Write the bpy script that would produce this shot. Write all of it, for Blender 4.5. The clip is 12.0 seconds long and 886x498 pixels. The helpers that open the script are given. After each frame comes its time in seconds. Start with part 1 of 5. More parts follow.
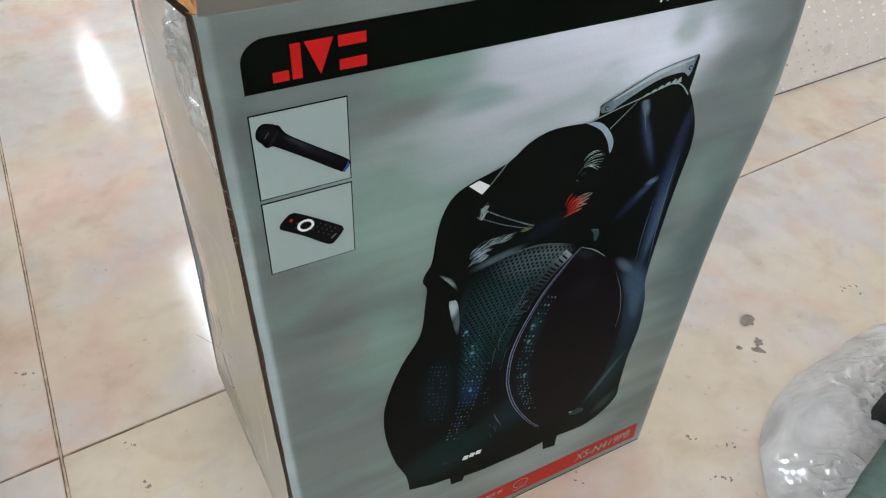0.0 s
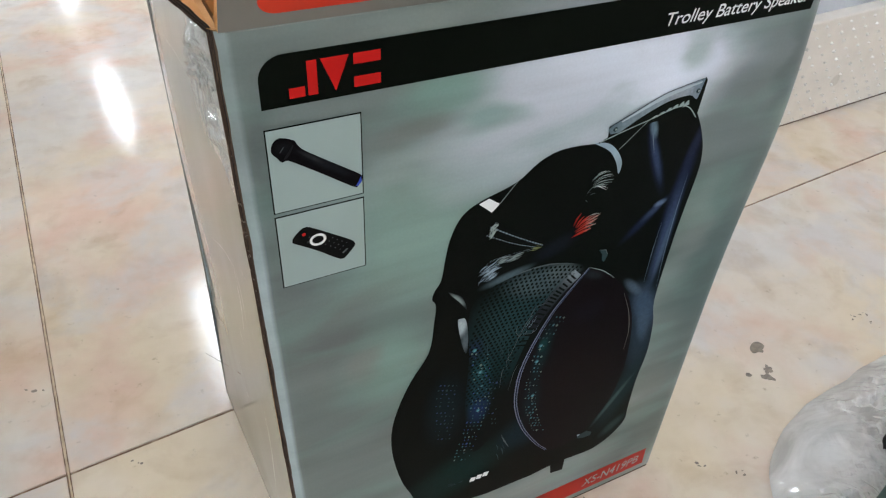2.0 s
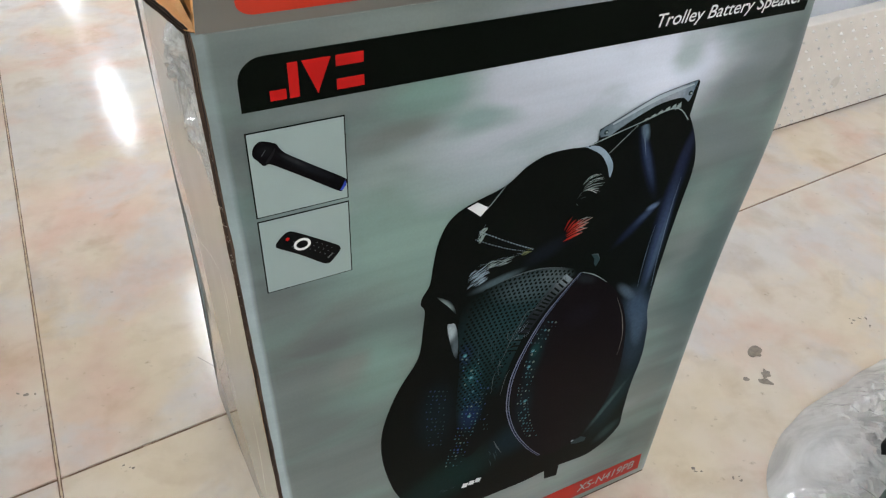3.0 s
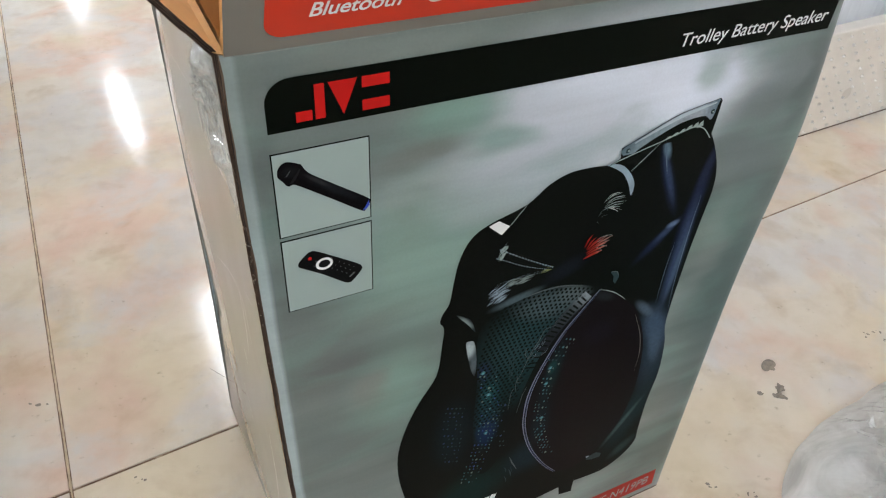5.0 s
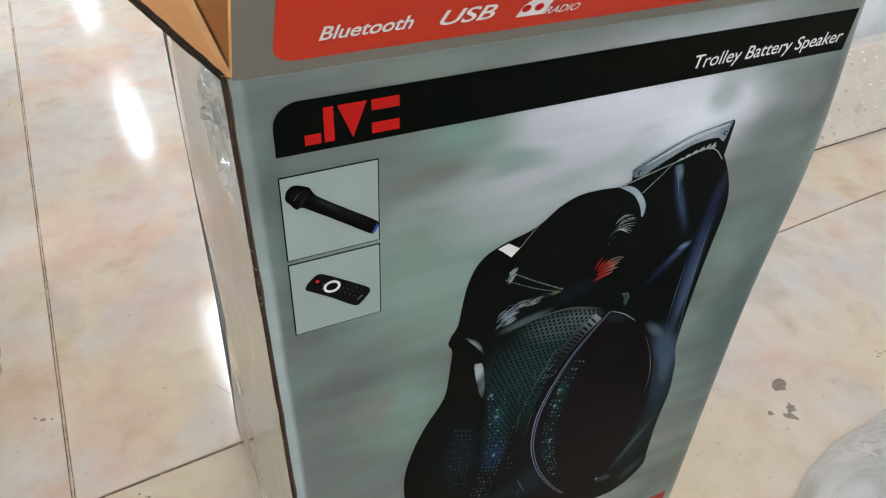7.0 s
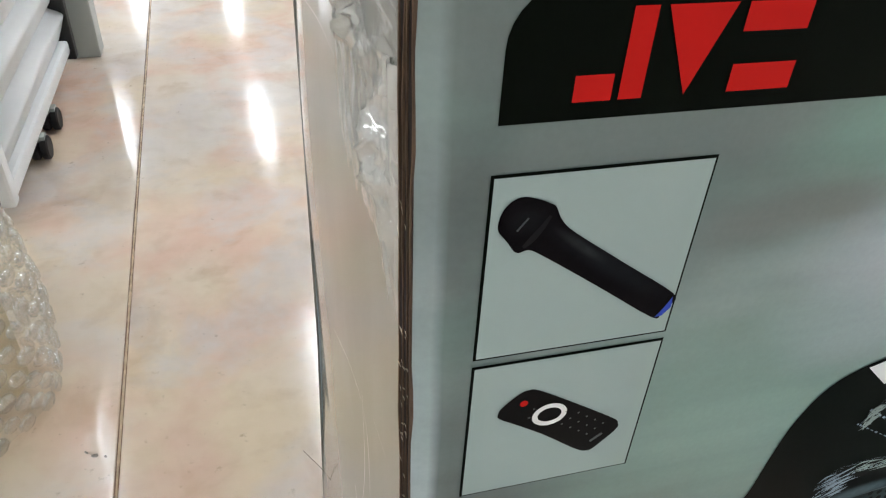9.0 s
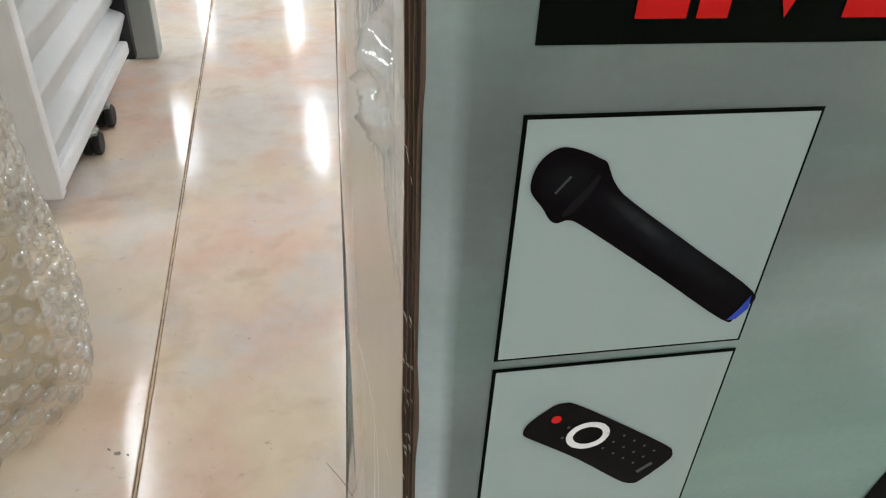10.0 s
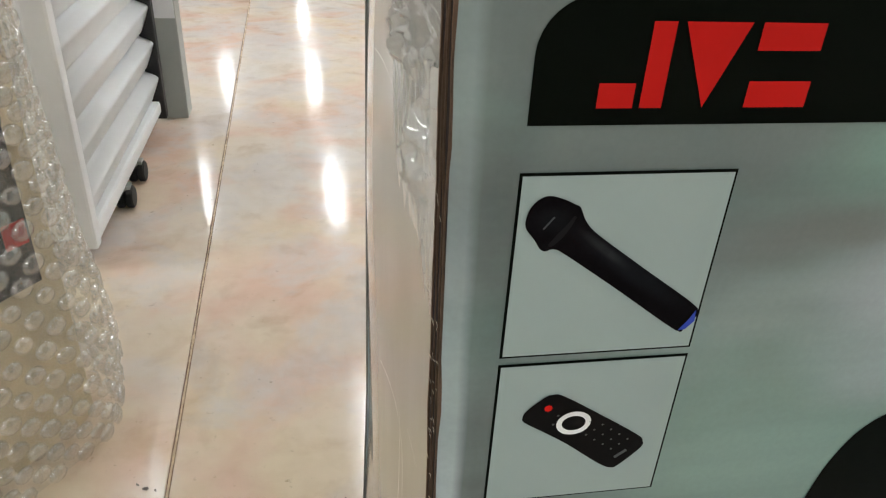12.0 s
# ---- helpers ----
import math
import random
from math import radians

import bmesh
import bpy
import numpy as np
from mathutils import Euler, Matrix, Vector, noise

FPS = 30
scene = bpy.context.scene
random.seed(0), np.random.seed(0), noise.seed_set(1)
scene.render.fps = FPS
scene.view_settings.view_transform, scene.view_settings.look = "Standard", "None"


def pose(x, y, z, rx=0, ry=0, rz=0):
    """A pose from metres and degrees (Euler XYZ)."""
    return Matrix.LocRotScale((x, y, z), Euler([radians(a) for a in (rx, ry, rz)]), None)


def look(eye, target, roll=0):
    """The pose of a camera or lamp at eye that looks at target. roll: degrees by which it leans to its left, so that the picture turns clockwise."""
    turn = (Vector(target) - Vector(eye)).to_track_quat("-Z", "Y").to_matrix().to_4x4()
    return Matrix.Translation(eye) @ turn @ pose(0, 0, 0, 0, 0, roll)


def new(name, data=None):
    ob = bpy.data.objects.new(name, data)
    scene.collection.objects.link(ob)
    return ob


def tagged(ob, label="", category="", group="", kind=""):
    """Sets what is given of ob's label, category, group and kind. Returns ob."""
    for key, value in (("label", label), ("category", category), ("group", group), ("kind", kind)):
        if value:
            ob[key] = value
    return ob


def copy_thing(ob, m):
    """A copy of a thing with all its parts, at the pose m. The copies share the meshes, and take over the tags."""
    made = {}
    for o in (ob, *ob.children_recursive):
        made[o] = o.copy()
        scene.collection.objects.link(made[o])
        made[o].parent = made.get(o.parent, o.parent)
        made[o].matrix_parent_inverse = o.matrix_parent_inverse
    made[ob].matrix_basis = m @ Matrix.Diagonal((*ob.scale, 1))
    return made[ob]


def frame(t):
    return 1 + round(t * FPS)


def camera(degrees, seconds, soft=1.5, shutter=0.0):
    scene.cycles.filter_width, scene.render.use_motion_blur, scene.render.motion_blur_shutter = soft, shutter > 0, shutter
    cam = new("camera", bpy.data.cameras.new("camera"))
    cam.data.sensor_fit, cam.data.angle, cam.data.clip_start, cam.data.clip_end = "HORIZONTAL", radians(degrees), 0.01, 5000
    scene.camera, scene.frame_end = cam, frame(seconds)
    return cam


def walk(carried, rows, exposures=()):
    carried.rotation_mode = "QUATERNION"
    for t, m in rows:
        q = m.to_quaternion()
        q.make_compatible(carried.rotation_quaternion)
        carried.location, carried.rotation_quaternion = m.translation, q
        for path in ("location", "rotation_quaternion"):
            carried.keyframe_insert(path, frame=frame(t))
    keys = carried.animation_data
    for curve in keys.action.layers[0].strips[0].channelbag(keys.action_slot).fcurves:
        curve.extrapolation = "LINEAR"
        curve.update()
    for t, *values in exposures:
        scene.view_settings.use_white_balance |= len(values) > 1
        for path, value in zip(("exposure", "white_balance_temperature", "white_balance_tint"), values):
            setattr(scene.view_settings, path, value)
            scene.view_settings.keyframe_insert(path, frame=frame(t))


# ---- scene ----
cam = camera(62.1, 12.0, soft=1.2)
PATH = [
    (0, (-0.064, -0.405, 0.907), (0.678, 0.905, -0.41), 3.0),
    (0.5, (-0.067, -0.406, 0.911), (0.677, 0.917, -0.391), 3.0),
    (1, (-0.071, -0.407, 0.91), (0.674, 0.929, -0.379), 3.0),
    (1.5, (-0.075, -0.411, 0.909), (0.67, 0.936, -0.368), 3.0),
    (2, (-0.07, -0.415, 0.904), (0.672, 0.952, -0.354), 3.0),
    (2.5, (-0.06, -0.414, 0.904), (0.679, 0.955, -0.353), 2.9),
    (3, (-0.056, -0.413, 0.901), (0.682, 0.959, -0.354), 2.9),
    (3.2, (-0.061, -0.41, 0.897), (0.679, 0.964, -0.354), 2.8),
    (4.8, (-0.062, -0.405, 0.899), (0.663, 0.991, -0.337), 2.6),
    (5, (-0.064, -0.399, 0.907), (0.666, 0.986, -0.337), 2.9),
    (5.5, (-0.063, -0.399, 0.91), (0.663, 0.992, -0.33), 2.9),
    (6, (-0.062, -0.398, 0.913), (0.664, 0.997, -0.322), 3.1),
    (6.5, (-0.061, -0.399, 0.913), (0.663, 1.005, -0.314), 3.0),
    (6.7, (-0.061, -0.398, 0.913), (0.662, 1.008, -0.311), 2.9),
    (8.3, (-0.063, -0.248, 0.817), (0.587, 1.216, -0.381), 3.4),
    (8.5, (-0.051, -0.218, 0.792), (0.548, 1.277, -0.394), 3.5),
    (9, (-0.038, -0.154, 0.758), (0.434, 1.395, -0.417), 3.4),
    (9.5, (-0.024, -0.128, 0.733), (0.365, 1.453, -0.429), 3.4),
    (10, (-0.022, -0.129, 0.723), (0.327, 1.479, -0.415), 3.5),
    (10.5, (-0.027, -0.148, 0.729), (0.302, 1.489, -0.373), 3.5),
    (11, (-0.03, -0.162, 0.733), (0.29, 1.498, -0.335), 3.5),
    (11.5, (-0.031, -0.169, 0.734), (0.287, 1.511, -0.305), 3.5),
    (12, (-0.035, -0.183, 0.748), (0.288, 1.513, -0.262), 3.3),
]
walk(cam, [(t, look(eye, target, roll)) for t, eye, target, roll in PATH],
     [(0.0, -0.09, 6250, 10), (6.5, -0.09, 6480, 10), (8.4, -0.03, 6480, 10), (9.0, -0.11, 6500, 10), (10.5, -0.19, 6720, 10), (12.0, -0.25, 6850, 10)])

# ---------------------------------------------------------------- world and lamps
world = bpy.data.worlds.new("shop_air")
world.use_nodes = True
world.node_tree.nodes["Background"].inputs[0].default_value = (0.9, 0.95, 1.0, 1)
world.node_tree.nodes["Background"].inputs[1].default_value = 0.05
scene.world = world
scene.view_settings.exposure = 0.0
LAMP_POWER, FILL_POWER = 31.0, 21.3


# ---------------------------------------------------------------- materials
def material(name):
    m = bpy.data.materials.new(name)
    m.use_nodes = True
    nt = m.node_tree
    return m, nt, nt.nodes["Principled BSDF"], nt.links


def coords(nt, scale=(1, 1, 1), shift=(0, 0, 0), turn=(0, 0, 0)):
    tc = nt.nodes.new("ShaderNodeTexCoord")
    mp = nt.nodes.new("ShaderNodeMapping")
    mp.inputs["Scale"].default_value = scale
    mp.inputs["Location"].default_value = shift
    mp.inputs["Rotation"].default_value = turn
    nt.links.new(tc.outputs["Object"], mp.inputs["Vector"])
    return mp.outputs["Vector"]


def noise_tex(nt, vec, scale, detail=4, rough=0.55, distort=0.0):
    n = nt.nodes.new("ShaderNodeTexNoise")
    n.inputs["Scale"].default_value = scale
    n.inputs["Detail"].default_value = detail
    n.inputs["Roughness"].default_value = rough
    n.inputs["Distortion"].default_value = distort
    nt.links.new(vec, n.inputs["Vector"])
    return n.outputs["Fac"]


def ramp(nt, fac, stops):
    r = nt.nodes.new("ShaderNodeValToRGB")
    while len(r.color_ramp.elements) < len(stops):
        r.color_ramp.elements.new(0.5)
    for e, (p, c) in zip(r.color_ramp.elements, stops):
        e.position = p
        e.color = (*c, 1) if len(c) == 3 else c
    nt.links.new(fac, r.inputs["Fac"])
    return r.outputs["Color"]


def mix(nt, fac, a, b, mode="MIX"):
    n = nt.nodes.new("ShaderNodeMix")
    n.data_type, n.blend_type = "RGBA", mode
    if isinstance(fac, float):
        n.inputs[0].default_value = fac
    else:
        nt.links.new(fac, n.inputs[0])
    for v, k in ((a, 6), (b, 7)):
        if isinstance(v, tuple):
            n.inputs[k].default_value = (*v, 1)
        else:
            nt.links.new(v, n.inputs[k])
    return n.outputs[2]


def bump(nt, bsdf, height, strength, distance=0.002):
    b = nt.nodes.new("ShaderNodeBump")
    b.inputs["Strength"].default_value = strength
    b.inputs["Distance"].default_value = distance
    nt.links.new(height, b.inputs["Height"])
    nt.links.new(b.outputs["Normal"], bsdf.inputs["Normal"])


def plain(name, col, rough=0.5, metal=0.0, vary=0.12, scale=30.0, bumpy=0.08, coat=0.0, stretch=(1, 1, 1), spec=0.5):
    """A painted, plastic or printed surface with grain at two scales."""
    m, nt, b, ln = material(name)
    v = coords(nt, stretch)
    n1, n2 = noise_tex(nt, v, scale, 5), noise_tex(nt, v, scale * 0.13, 3)
    dark = tuple(c * (1 - vary) for c in col)
    lite = tuple(min(1, c * (1 + vary)) for c in col)
    c = mix(nt, n2, ramp(nt, n1, [(0.3, dark), (0.7, lite)]), col)
    ln.new(c, b.inputs["Base Color"])
    rr = nt.nodes.new("ShaderNodeMapRange")
    rr.inputs["To Min"].default_value, rr.inputs["To Max"].default_value = rough * 0.8, min(1, rough * 1.25)
    ln.new(n2, rr.inputs["Value"])
    ln.new(rr.outputs["Result"], b.inputs["Roughness"])
    b.inputs["Metallic"].default_value = metal
    b.inputs["Specular IOR Level"].default_value = spec
    b.inputs["Coat Weight"].default_value = coat
    b.inputs["Coat Roughness"].default_value = 0.12
    if bumpy:
        bump(nt, b, n1, bumpy)
    return m


def floor_stone():
    m, nt, b, ln = material("polished_stone")
    oi = nt.nodes.new("ShaderNodeObjectInfo")
    tc = nt.nodes.new("ShaderNodeTexCoord")
    off = nt.nodes.new("ShaderNodeVectorMath")
    off.operation = "MULTIPLY_ADD"
    off.inputs[1].default_value = (1, 1, 1)
    cmb = nt.nodes.new("ShaderNodeCombineXYZ")
    mul = nt.nodes.new("ShaderNodeMath")
    mul.operation = "MULTIPLY"
    mul.inputs[1].default_value = 17.0
    ln.new(oi.outputs["Random"], mul.inputs[0])
    ln.new(mul.outputs[0], cmb.inputs[2])
    ln.new(tc.outputs["Object"], off.inputs[0])
    ln.new(cmb.outputs[0], off.inputs[2])
    v = off.outputs[0]
    big = noise_tex(nt, v, 2.6, 4, 0.5, 0.3)
    mid = noise_tex(nt, v, 9.0, 5, 0.55, 0.4)
    small = noise_tex(nt, v, 22, 4, 0.55, 0.3)
    fine = noise_tex(nt, v, 60, 4, 0.6)
    pink = noise_tex(nt, v, 4.6, 4, 0.5, 0.35)
    cool = noise_tex(nt, v, 5.2, 5, 0.6, 0.35)
    c = ramp(nt, big, [(0.34, (0.755, 0.635, 0.475)), (0.48, (0.755, 0.66, 0.555)), (0.62, (0.735, 0.685, 0.625))])
    pk = ramp(nt, pink, [(0.46, (0, 0, 0)), (0.64, (0.85, 0.85, 0.85))])
    c = mix(nt, pk, c, (0.73, 0.51, 0.405))
    cl = ramp(nt, cool, [(0.48, (0, 0, 0)), (0.62, (0.75, 0.75, 0.75))])
    c = mix(nt, cl, c, (0.67, 0.625, 0.60))
    vein = ramp(nt, mid, [(0.28, (0.86, 0.81, 0.755)), (0.47, (1, 1, 1)), (0.8, (1.0, 0.99, 0.98))])
    c = mix(nt, 1.0, c, vein, "MULTIPLY")
    mottle = ramp(nt, small, [(0.30, (0.95, 0.935, 0.91)), (0.55, (1, 1, 1)), (0.75, (1.02, 1.02, 1.02))])
    c = mix(nt, 1.0, c, mottle, "MULTIPLY")
    sp = ramp(nt, fine, [(0.24, (0.72, 0.69, 0.64)), (0.34, (1, 1, 1))])
    c = mix(nt, 1.0, c, sp, "MULTIPLY")
    ln.new(c, b.inputs["Base Color"])
    rr = nt.nodes.new("ShaderNodeMapRange")
    rr.inputs["To Min"].default_value, rr.inputs["To Max"].default_value = 0.095, 0.15
    ln.new(mid, rr.inputs["Value"])
    ln.new(rr.outputs["Result"], b.inputs["Roughness"])
    b.inputs["Specular IOR Level"].default_value = 0.5
    bump(nt, b, big, 0.02, 0.004)
    return m


def soft_spots(nt, vec, c, spots):
    """Lays soft-edged printed spots over c: centre, half sizes, slant in degrees, strength, colour."""
    for cx, cz, rx, rz, slant, most, tone in spots:
        mp = nt.nodes.new("ShaderNodeMapping")
        mp.vector_type = "TEXTURE"
        mp.inputs["Location"].default_value = (cx, 0, cz)
        mp.inputs["Rotation"].default_value = (0, -radians(slant), 0)
        mp.inputs["Scale"].default_value = (rx, 1, rz)
        nt.links.new(vec, mp.inputs["Vector"])
        g = nt.nodes.new("ShaderNodeTexGradient")
        g.gradient_type = "SPHERICAL"
        nt.links.new(mp.outputs["Vector"], g.inputs["Vector"])
        gl = nt.nodes.new("ShaderNodeMapRange")
        gl.interpolation_type = "SMOOTHSTEP"
        gl.inputs["From Max"].default_value, gl.inputs["To Max"].default_value = 0.8, most
        nt.links.new(g.outputs["Fac"], gl.inputs["Value"])
        c = mix(nt, gl.outputs["Result"], c, tone)
    return c


def warped(nt, scale, amount, stretch=(1, 1, 1)):
    """Object coordinates pushed about by noise."""
    tc = nt.nodes.new("ShaderNodeTexCoord")
    n = nt.nodes.new("ShaderNodeTexNoise")
    n.inputs["Scale"].default_value, n.inputs["Detail"].default_value = scale, 3
    nt.links.new(coords(nt, stretch), n.inputs["Vector"])
    a, b = nt.nodes.new("ShaderNodeVectorMath"), nt.nodes.new("ShaderNodeVectorMath")
    a.operation, b.operation = "SUBTRACT", "MULTIPLY_ADD"
    a.inputs[1].default_value = (0.5, 0.5, 0.5)
    b.inputs[1].default_value = (amount[0], 0, amount[1])
    nt.links.new(n.outputs["Color"], a.inputs[0])
    nt.links.new(a.outputs[0], b.inputs[0])
    nt.links.new(tc.outputs["Object"], b.inputs[2])
    return b.outputs[0]


TEAL_TONE, DUSK, PALE = (0.165, 0.275, 0.238), (0.135, 0.150, 0.138), (0.68, 0.73, 0.83)


def carton_print():
    """Silver-green printed cloud pattern on coated board, with some shade painted in at upper left."""
    m, nt, b, ln = material("silver_print")
    v = coords(nt, (1.6, 1, 7.5))
    n1 = noise_tex(nt, v, 1.9, 3, 0.45, 0.3)
    n2 = noise_tex(nt, coords(nt, (1.0, 1, 2.4), (3.1, 0, 1.7)), 7.5, 4, 0.5, 0.5)
    n3 = noise_tex(nt, coords(nt, (1.0, 1, 2.2), (7.3, 0, 4.4)), 9.0, 4, 0.5, 0.4)
    grain = noise_tex(nt, coords(nt, (1, 1, 1)), 420, 2)
    c = ramp(nt, n1, [(0.3, (0.085, 0.108, 0.102)), (0.46, (0.138, 0.172, 0.160)), (0.6, (0.188, 0.230, 0.212)), (0.78, (0.32, 0.37, 0.37))])
    w = warped(nt, 6.0, (0.10, 0.055), (1, 1, 2.5))
    c = soft_spots(nt, w, c, (
        # The dark upper-left spots also hold the shade of someone standing close.
        (0.05, 0.30, 0.13, 0.17, 0, 0.55, (0.110, 0.135, 0.126)), (0.04, 0.46, 0.10, 0.07, 0, 0.6, (0.112, 0.130, 0.122)),
        (0.05, 0.63, 0.15, 0.11, 0, 0.65, (0.108, 0.142, 0.136)), (0.022, 0.64, 0.022, 0.10, 0, 0.6, (0.090, 0.118, 0.114)), (0.135, 0.535, 0.13, 0.11, 0, 0.9, (0.200, 0.310, 0.272)),
        (0.105, 0.40, 0.075, 0.075, 20, 0.85, (0.175, 0.285, 0.245)), (0.075, 0.415, 0.035, 0.03, 0, 0.6, (0.175, 0.168, 0.155)),
        (0.325, 0.655, 0.205, 0.098, 0, 1.0, PALE), (0.240, 0.625, 0.13, 0.07, 8, 0.85, (0.47, 0.51, 0.57)), (0.21, 0.585, 0.08, 0.03, 0, 0.6, (0.30, 0.37, 0.38)),
        (0.150, 0.655, 0.065, 0.030, 0, 0.85, TEAL_TONE), (0.185, 0.628, 0.045, 0.020, 0, 0.8, (0.17, 0.275, 0.245)), (0.128, 0.634, 0.045, 0.018, 0, 0.7, DUSK),
        (0.110, 0.600, 0.030, 0.020, 0, 0.5, (0.24, 0.30, 0.29)), (0.385, 0.660, 0.030, 0.028, 30, 0.55, TEAL_TONE), (0.425, 0.690, 0.05, 0.03, 0, 0.6, (0.125, 0.165, 0.155)),
        (0.48, 0.60, 0.075, 0.15, 0, 0.8, (0.135, 0.172, 0.175)), (0.50, 0.40, 0.085, 0.22, 0, 1.0, (0.090, 0.128, 0.122)), (0.455, 0.46, 0.03, 0.08, 0, 0.5, (0.21, 0.235, 0.22)),
        (0.505, 0.625, 0.016, 0.075, 0, 0.7, (0.078, 0.108, 0.110)), (0.32, 0.085, 0.14, 0.055, 0, 0.6, (0.28, 0.325, 0.31)), (0.50, 0.13, 0.07, 0.14, 0, 0.7, (0.105, 0.130, 0.118)), (0.455, 0.20, 0.05, 0.07, 0, 0.5, (0.16, 0.165, 0.145))))
    teal = ramp(nt, n2, [(0.52, (0, 0, 0)), (0.66, (0.5, 0.5, 0.5))])
    c = mix(nt, teal, c, mix(nt, 0.6, c, (0.150, 0.275, 0.230)))
    dusk = ramp(nt, n3, [(0.56, (0, 0, 0)), (0.70, (0.32, 0.32, 0.32))])
    c = mix(nt, dusk, c, mix(nt, 0.55, c, (0.125, 0.125, 0.112)))
    # paler blue-grey margin beside the raw cut, which leans with the edge
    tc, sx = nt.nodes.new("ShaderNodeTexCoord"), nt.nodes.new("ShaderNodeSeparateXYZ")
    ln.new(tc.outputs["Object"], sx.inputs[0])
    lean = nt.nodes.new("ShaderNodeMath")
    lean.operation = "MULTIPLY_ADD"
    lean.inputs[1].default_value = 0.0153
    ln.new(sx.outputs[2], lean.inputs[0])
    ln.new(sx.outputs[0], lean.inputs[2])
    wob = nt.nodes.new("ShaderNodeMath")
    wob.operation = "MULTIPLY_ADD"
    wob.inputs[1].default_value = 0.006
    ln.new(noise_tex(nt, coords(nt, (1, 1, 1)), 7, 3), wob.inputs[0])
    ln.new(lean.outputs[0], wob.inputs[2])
    pale_margin = ramp(nt, wob.outputs[0], [(0.0208, (0.88, 0.88, 0.88)), (0.0236, (0, 0, 0))])
    pale_margin = mix(nt, 1.0, pale_margin, ramp(nt, sx.outputs[2], [(0.54, (1, 1, 1)), (0.665, (0.4, 0.4, 0.4))]), "MULTIPLY")
    c = mix(nt, pale_margin, c, mix(nt, noise_tex(nt, coords(nt, (1, 1, 1), (2, 0, 5)), 9, 3), (0.29, 0.40, 0.385), (0.46, 0.515, 0.55)))
    streak = ramp(nt, noise_tex(nt, coords(nt, (1.0, 1, 22), (0.7, 0, 0.2)), 2.0, 3, 0.5), [(0.3, (0.88, 0.88, 0.88)), (0.55, (1, 1, 1)), (0.75, (1.06, 1.06, 1.06))])
    c = mix(nt, 1.0, c, streak, "MULTIPLY")
    gr = ramp(nt, grain, [(0.3, (0.94, 0.94, 0.94)), (0.7, (1, 1, 1))])
    c = mix(nt, 1.0, c, gr, "MULTIPLY")
    ln.new(c, b.inputs["Base Color"])
    b.inputs["Roughness"].default_value = 0.38
    b.inputs["Specular IOR Level"].default_value = 0.3
    b.inputs["Coat Weight"].default_value = 0.15
    b.inputs["Coat Roughness"].default_value = 0.16
    bump(nt, b, noise_tex(nt, coords(nt, (1, 1, 1)), 9, 3), 0.12, 0.004)
    return m


def picture_ink(name, spots, base=(0.0022, 0.0036, 0.0022), warp=0.0):
    """Near-black printed picture ground with soft lights of the pictured object."""
    m, nt, b, ln = material(name)
    v = warped(nt, 30.0, (warp, warp)) if warp else coords(nt)
    c = soft_spots(nt, v, mix(nt, noise_tex(nt, coords(nt), 14, 3), base, (base[0] * 1.3, base[1] * 0.9, base[2] * 1.2)), spots)
    gr = ramp(nt, noise_tex(nt, coords(nt), 260, 3), [(0.3, (0.82, 0.82, 0.82)), (0.7, (1.08, 1.08, 1.08))])
    ln.new(mix(nt, 1.0, c, gr, "MULTIPLY"), b.inputs["Base Color"])
    b.inputs["Roughness"].default_value = 0.32
    b.inputs["Specular IOR Level"].default_value = 0.03
    return m


def taped_side():
    """Grey-beige board under wrinkled clear packing tape."""
    m, nt, b, ln = material("taped_board")
    n1 = noise_tex(nt, coords(nt, (1, 3, 1.6)), 4, 3, 0.45, 0.3)
    n2 = noise_tex(nt, coords(nt, (1, 14, 2.0)), 7, 4, 0.55, 0.8)
    c = ramp(nt, n1, [(0.3, (0.165, 0.163, 0.128)), (0.55, (0.195, 0.197, 0.160)), (0.75, (0.230, 0.240, 0.212))])
    scr = ramp(nt, n2, [(0.72, (0, 0, 0)), (0.82, (0.3, 0.3, 0.3))])
    c = mix(nt, scr, c, (0.62, 0.62, 0.60))
    ln.new(c, b.inputs["Base Color"])
    b.inputs["Roughness"].default_value = 0.34
    b.inputs["Coat Weight"].default_value = 0.8
    b.inputs["Coat Roughness"].default_value = 0.05
    bump(nt, b, n2, 0.025, 0.003)
    return m


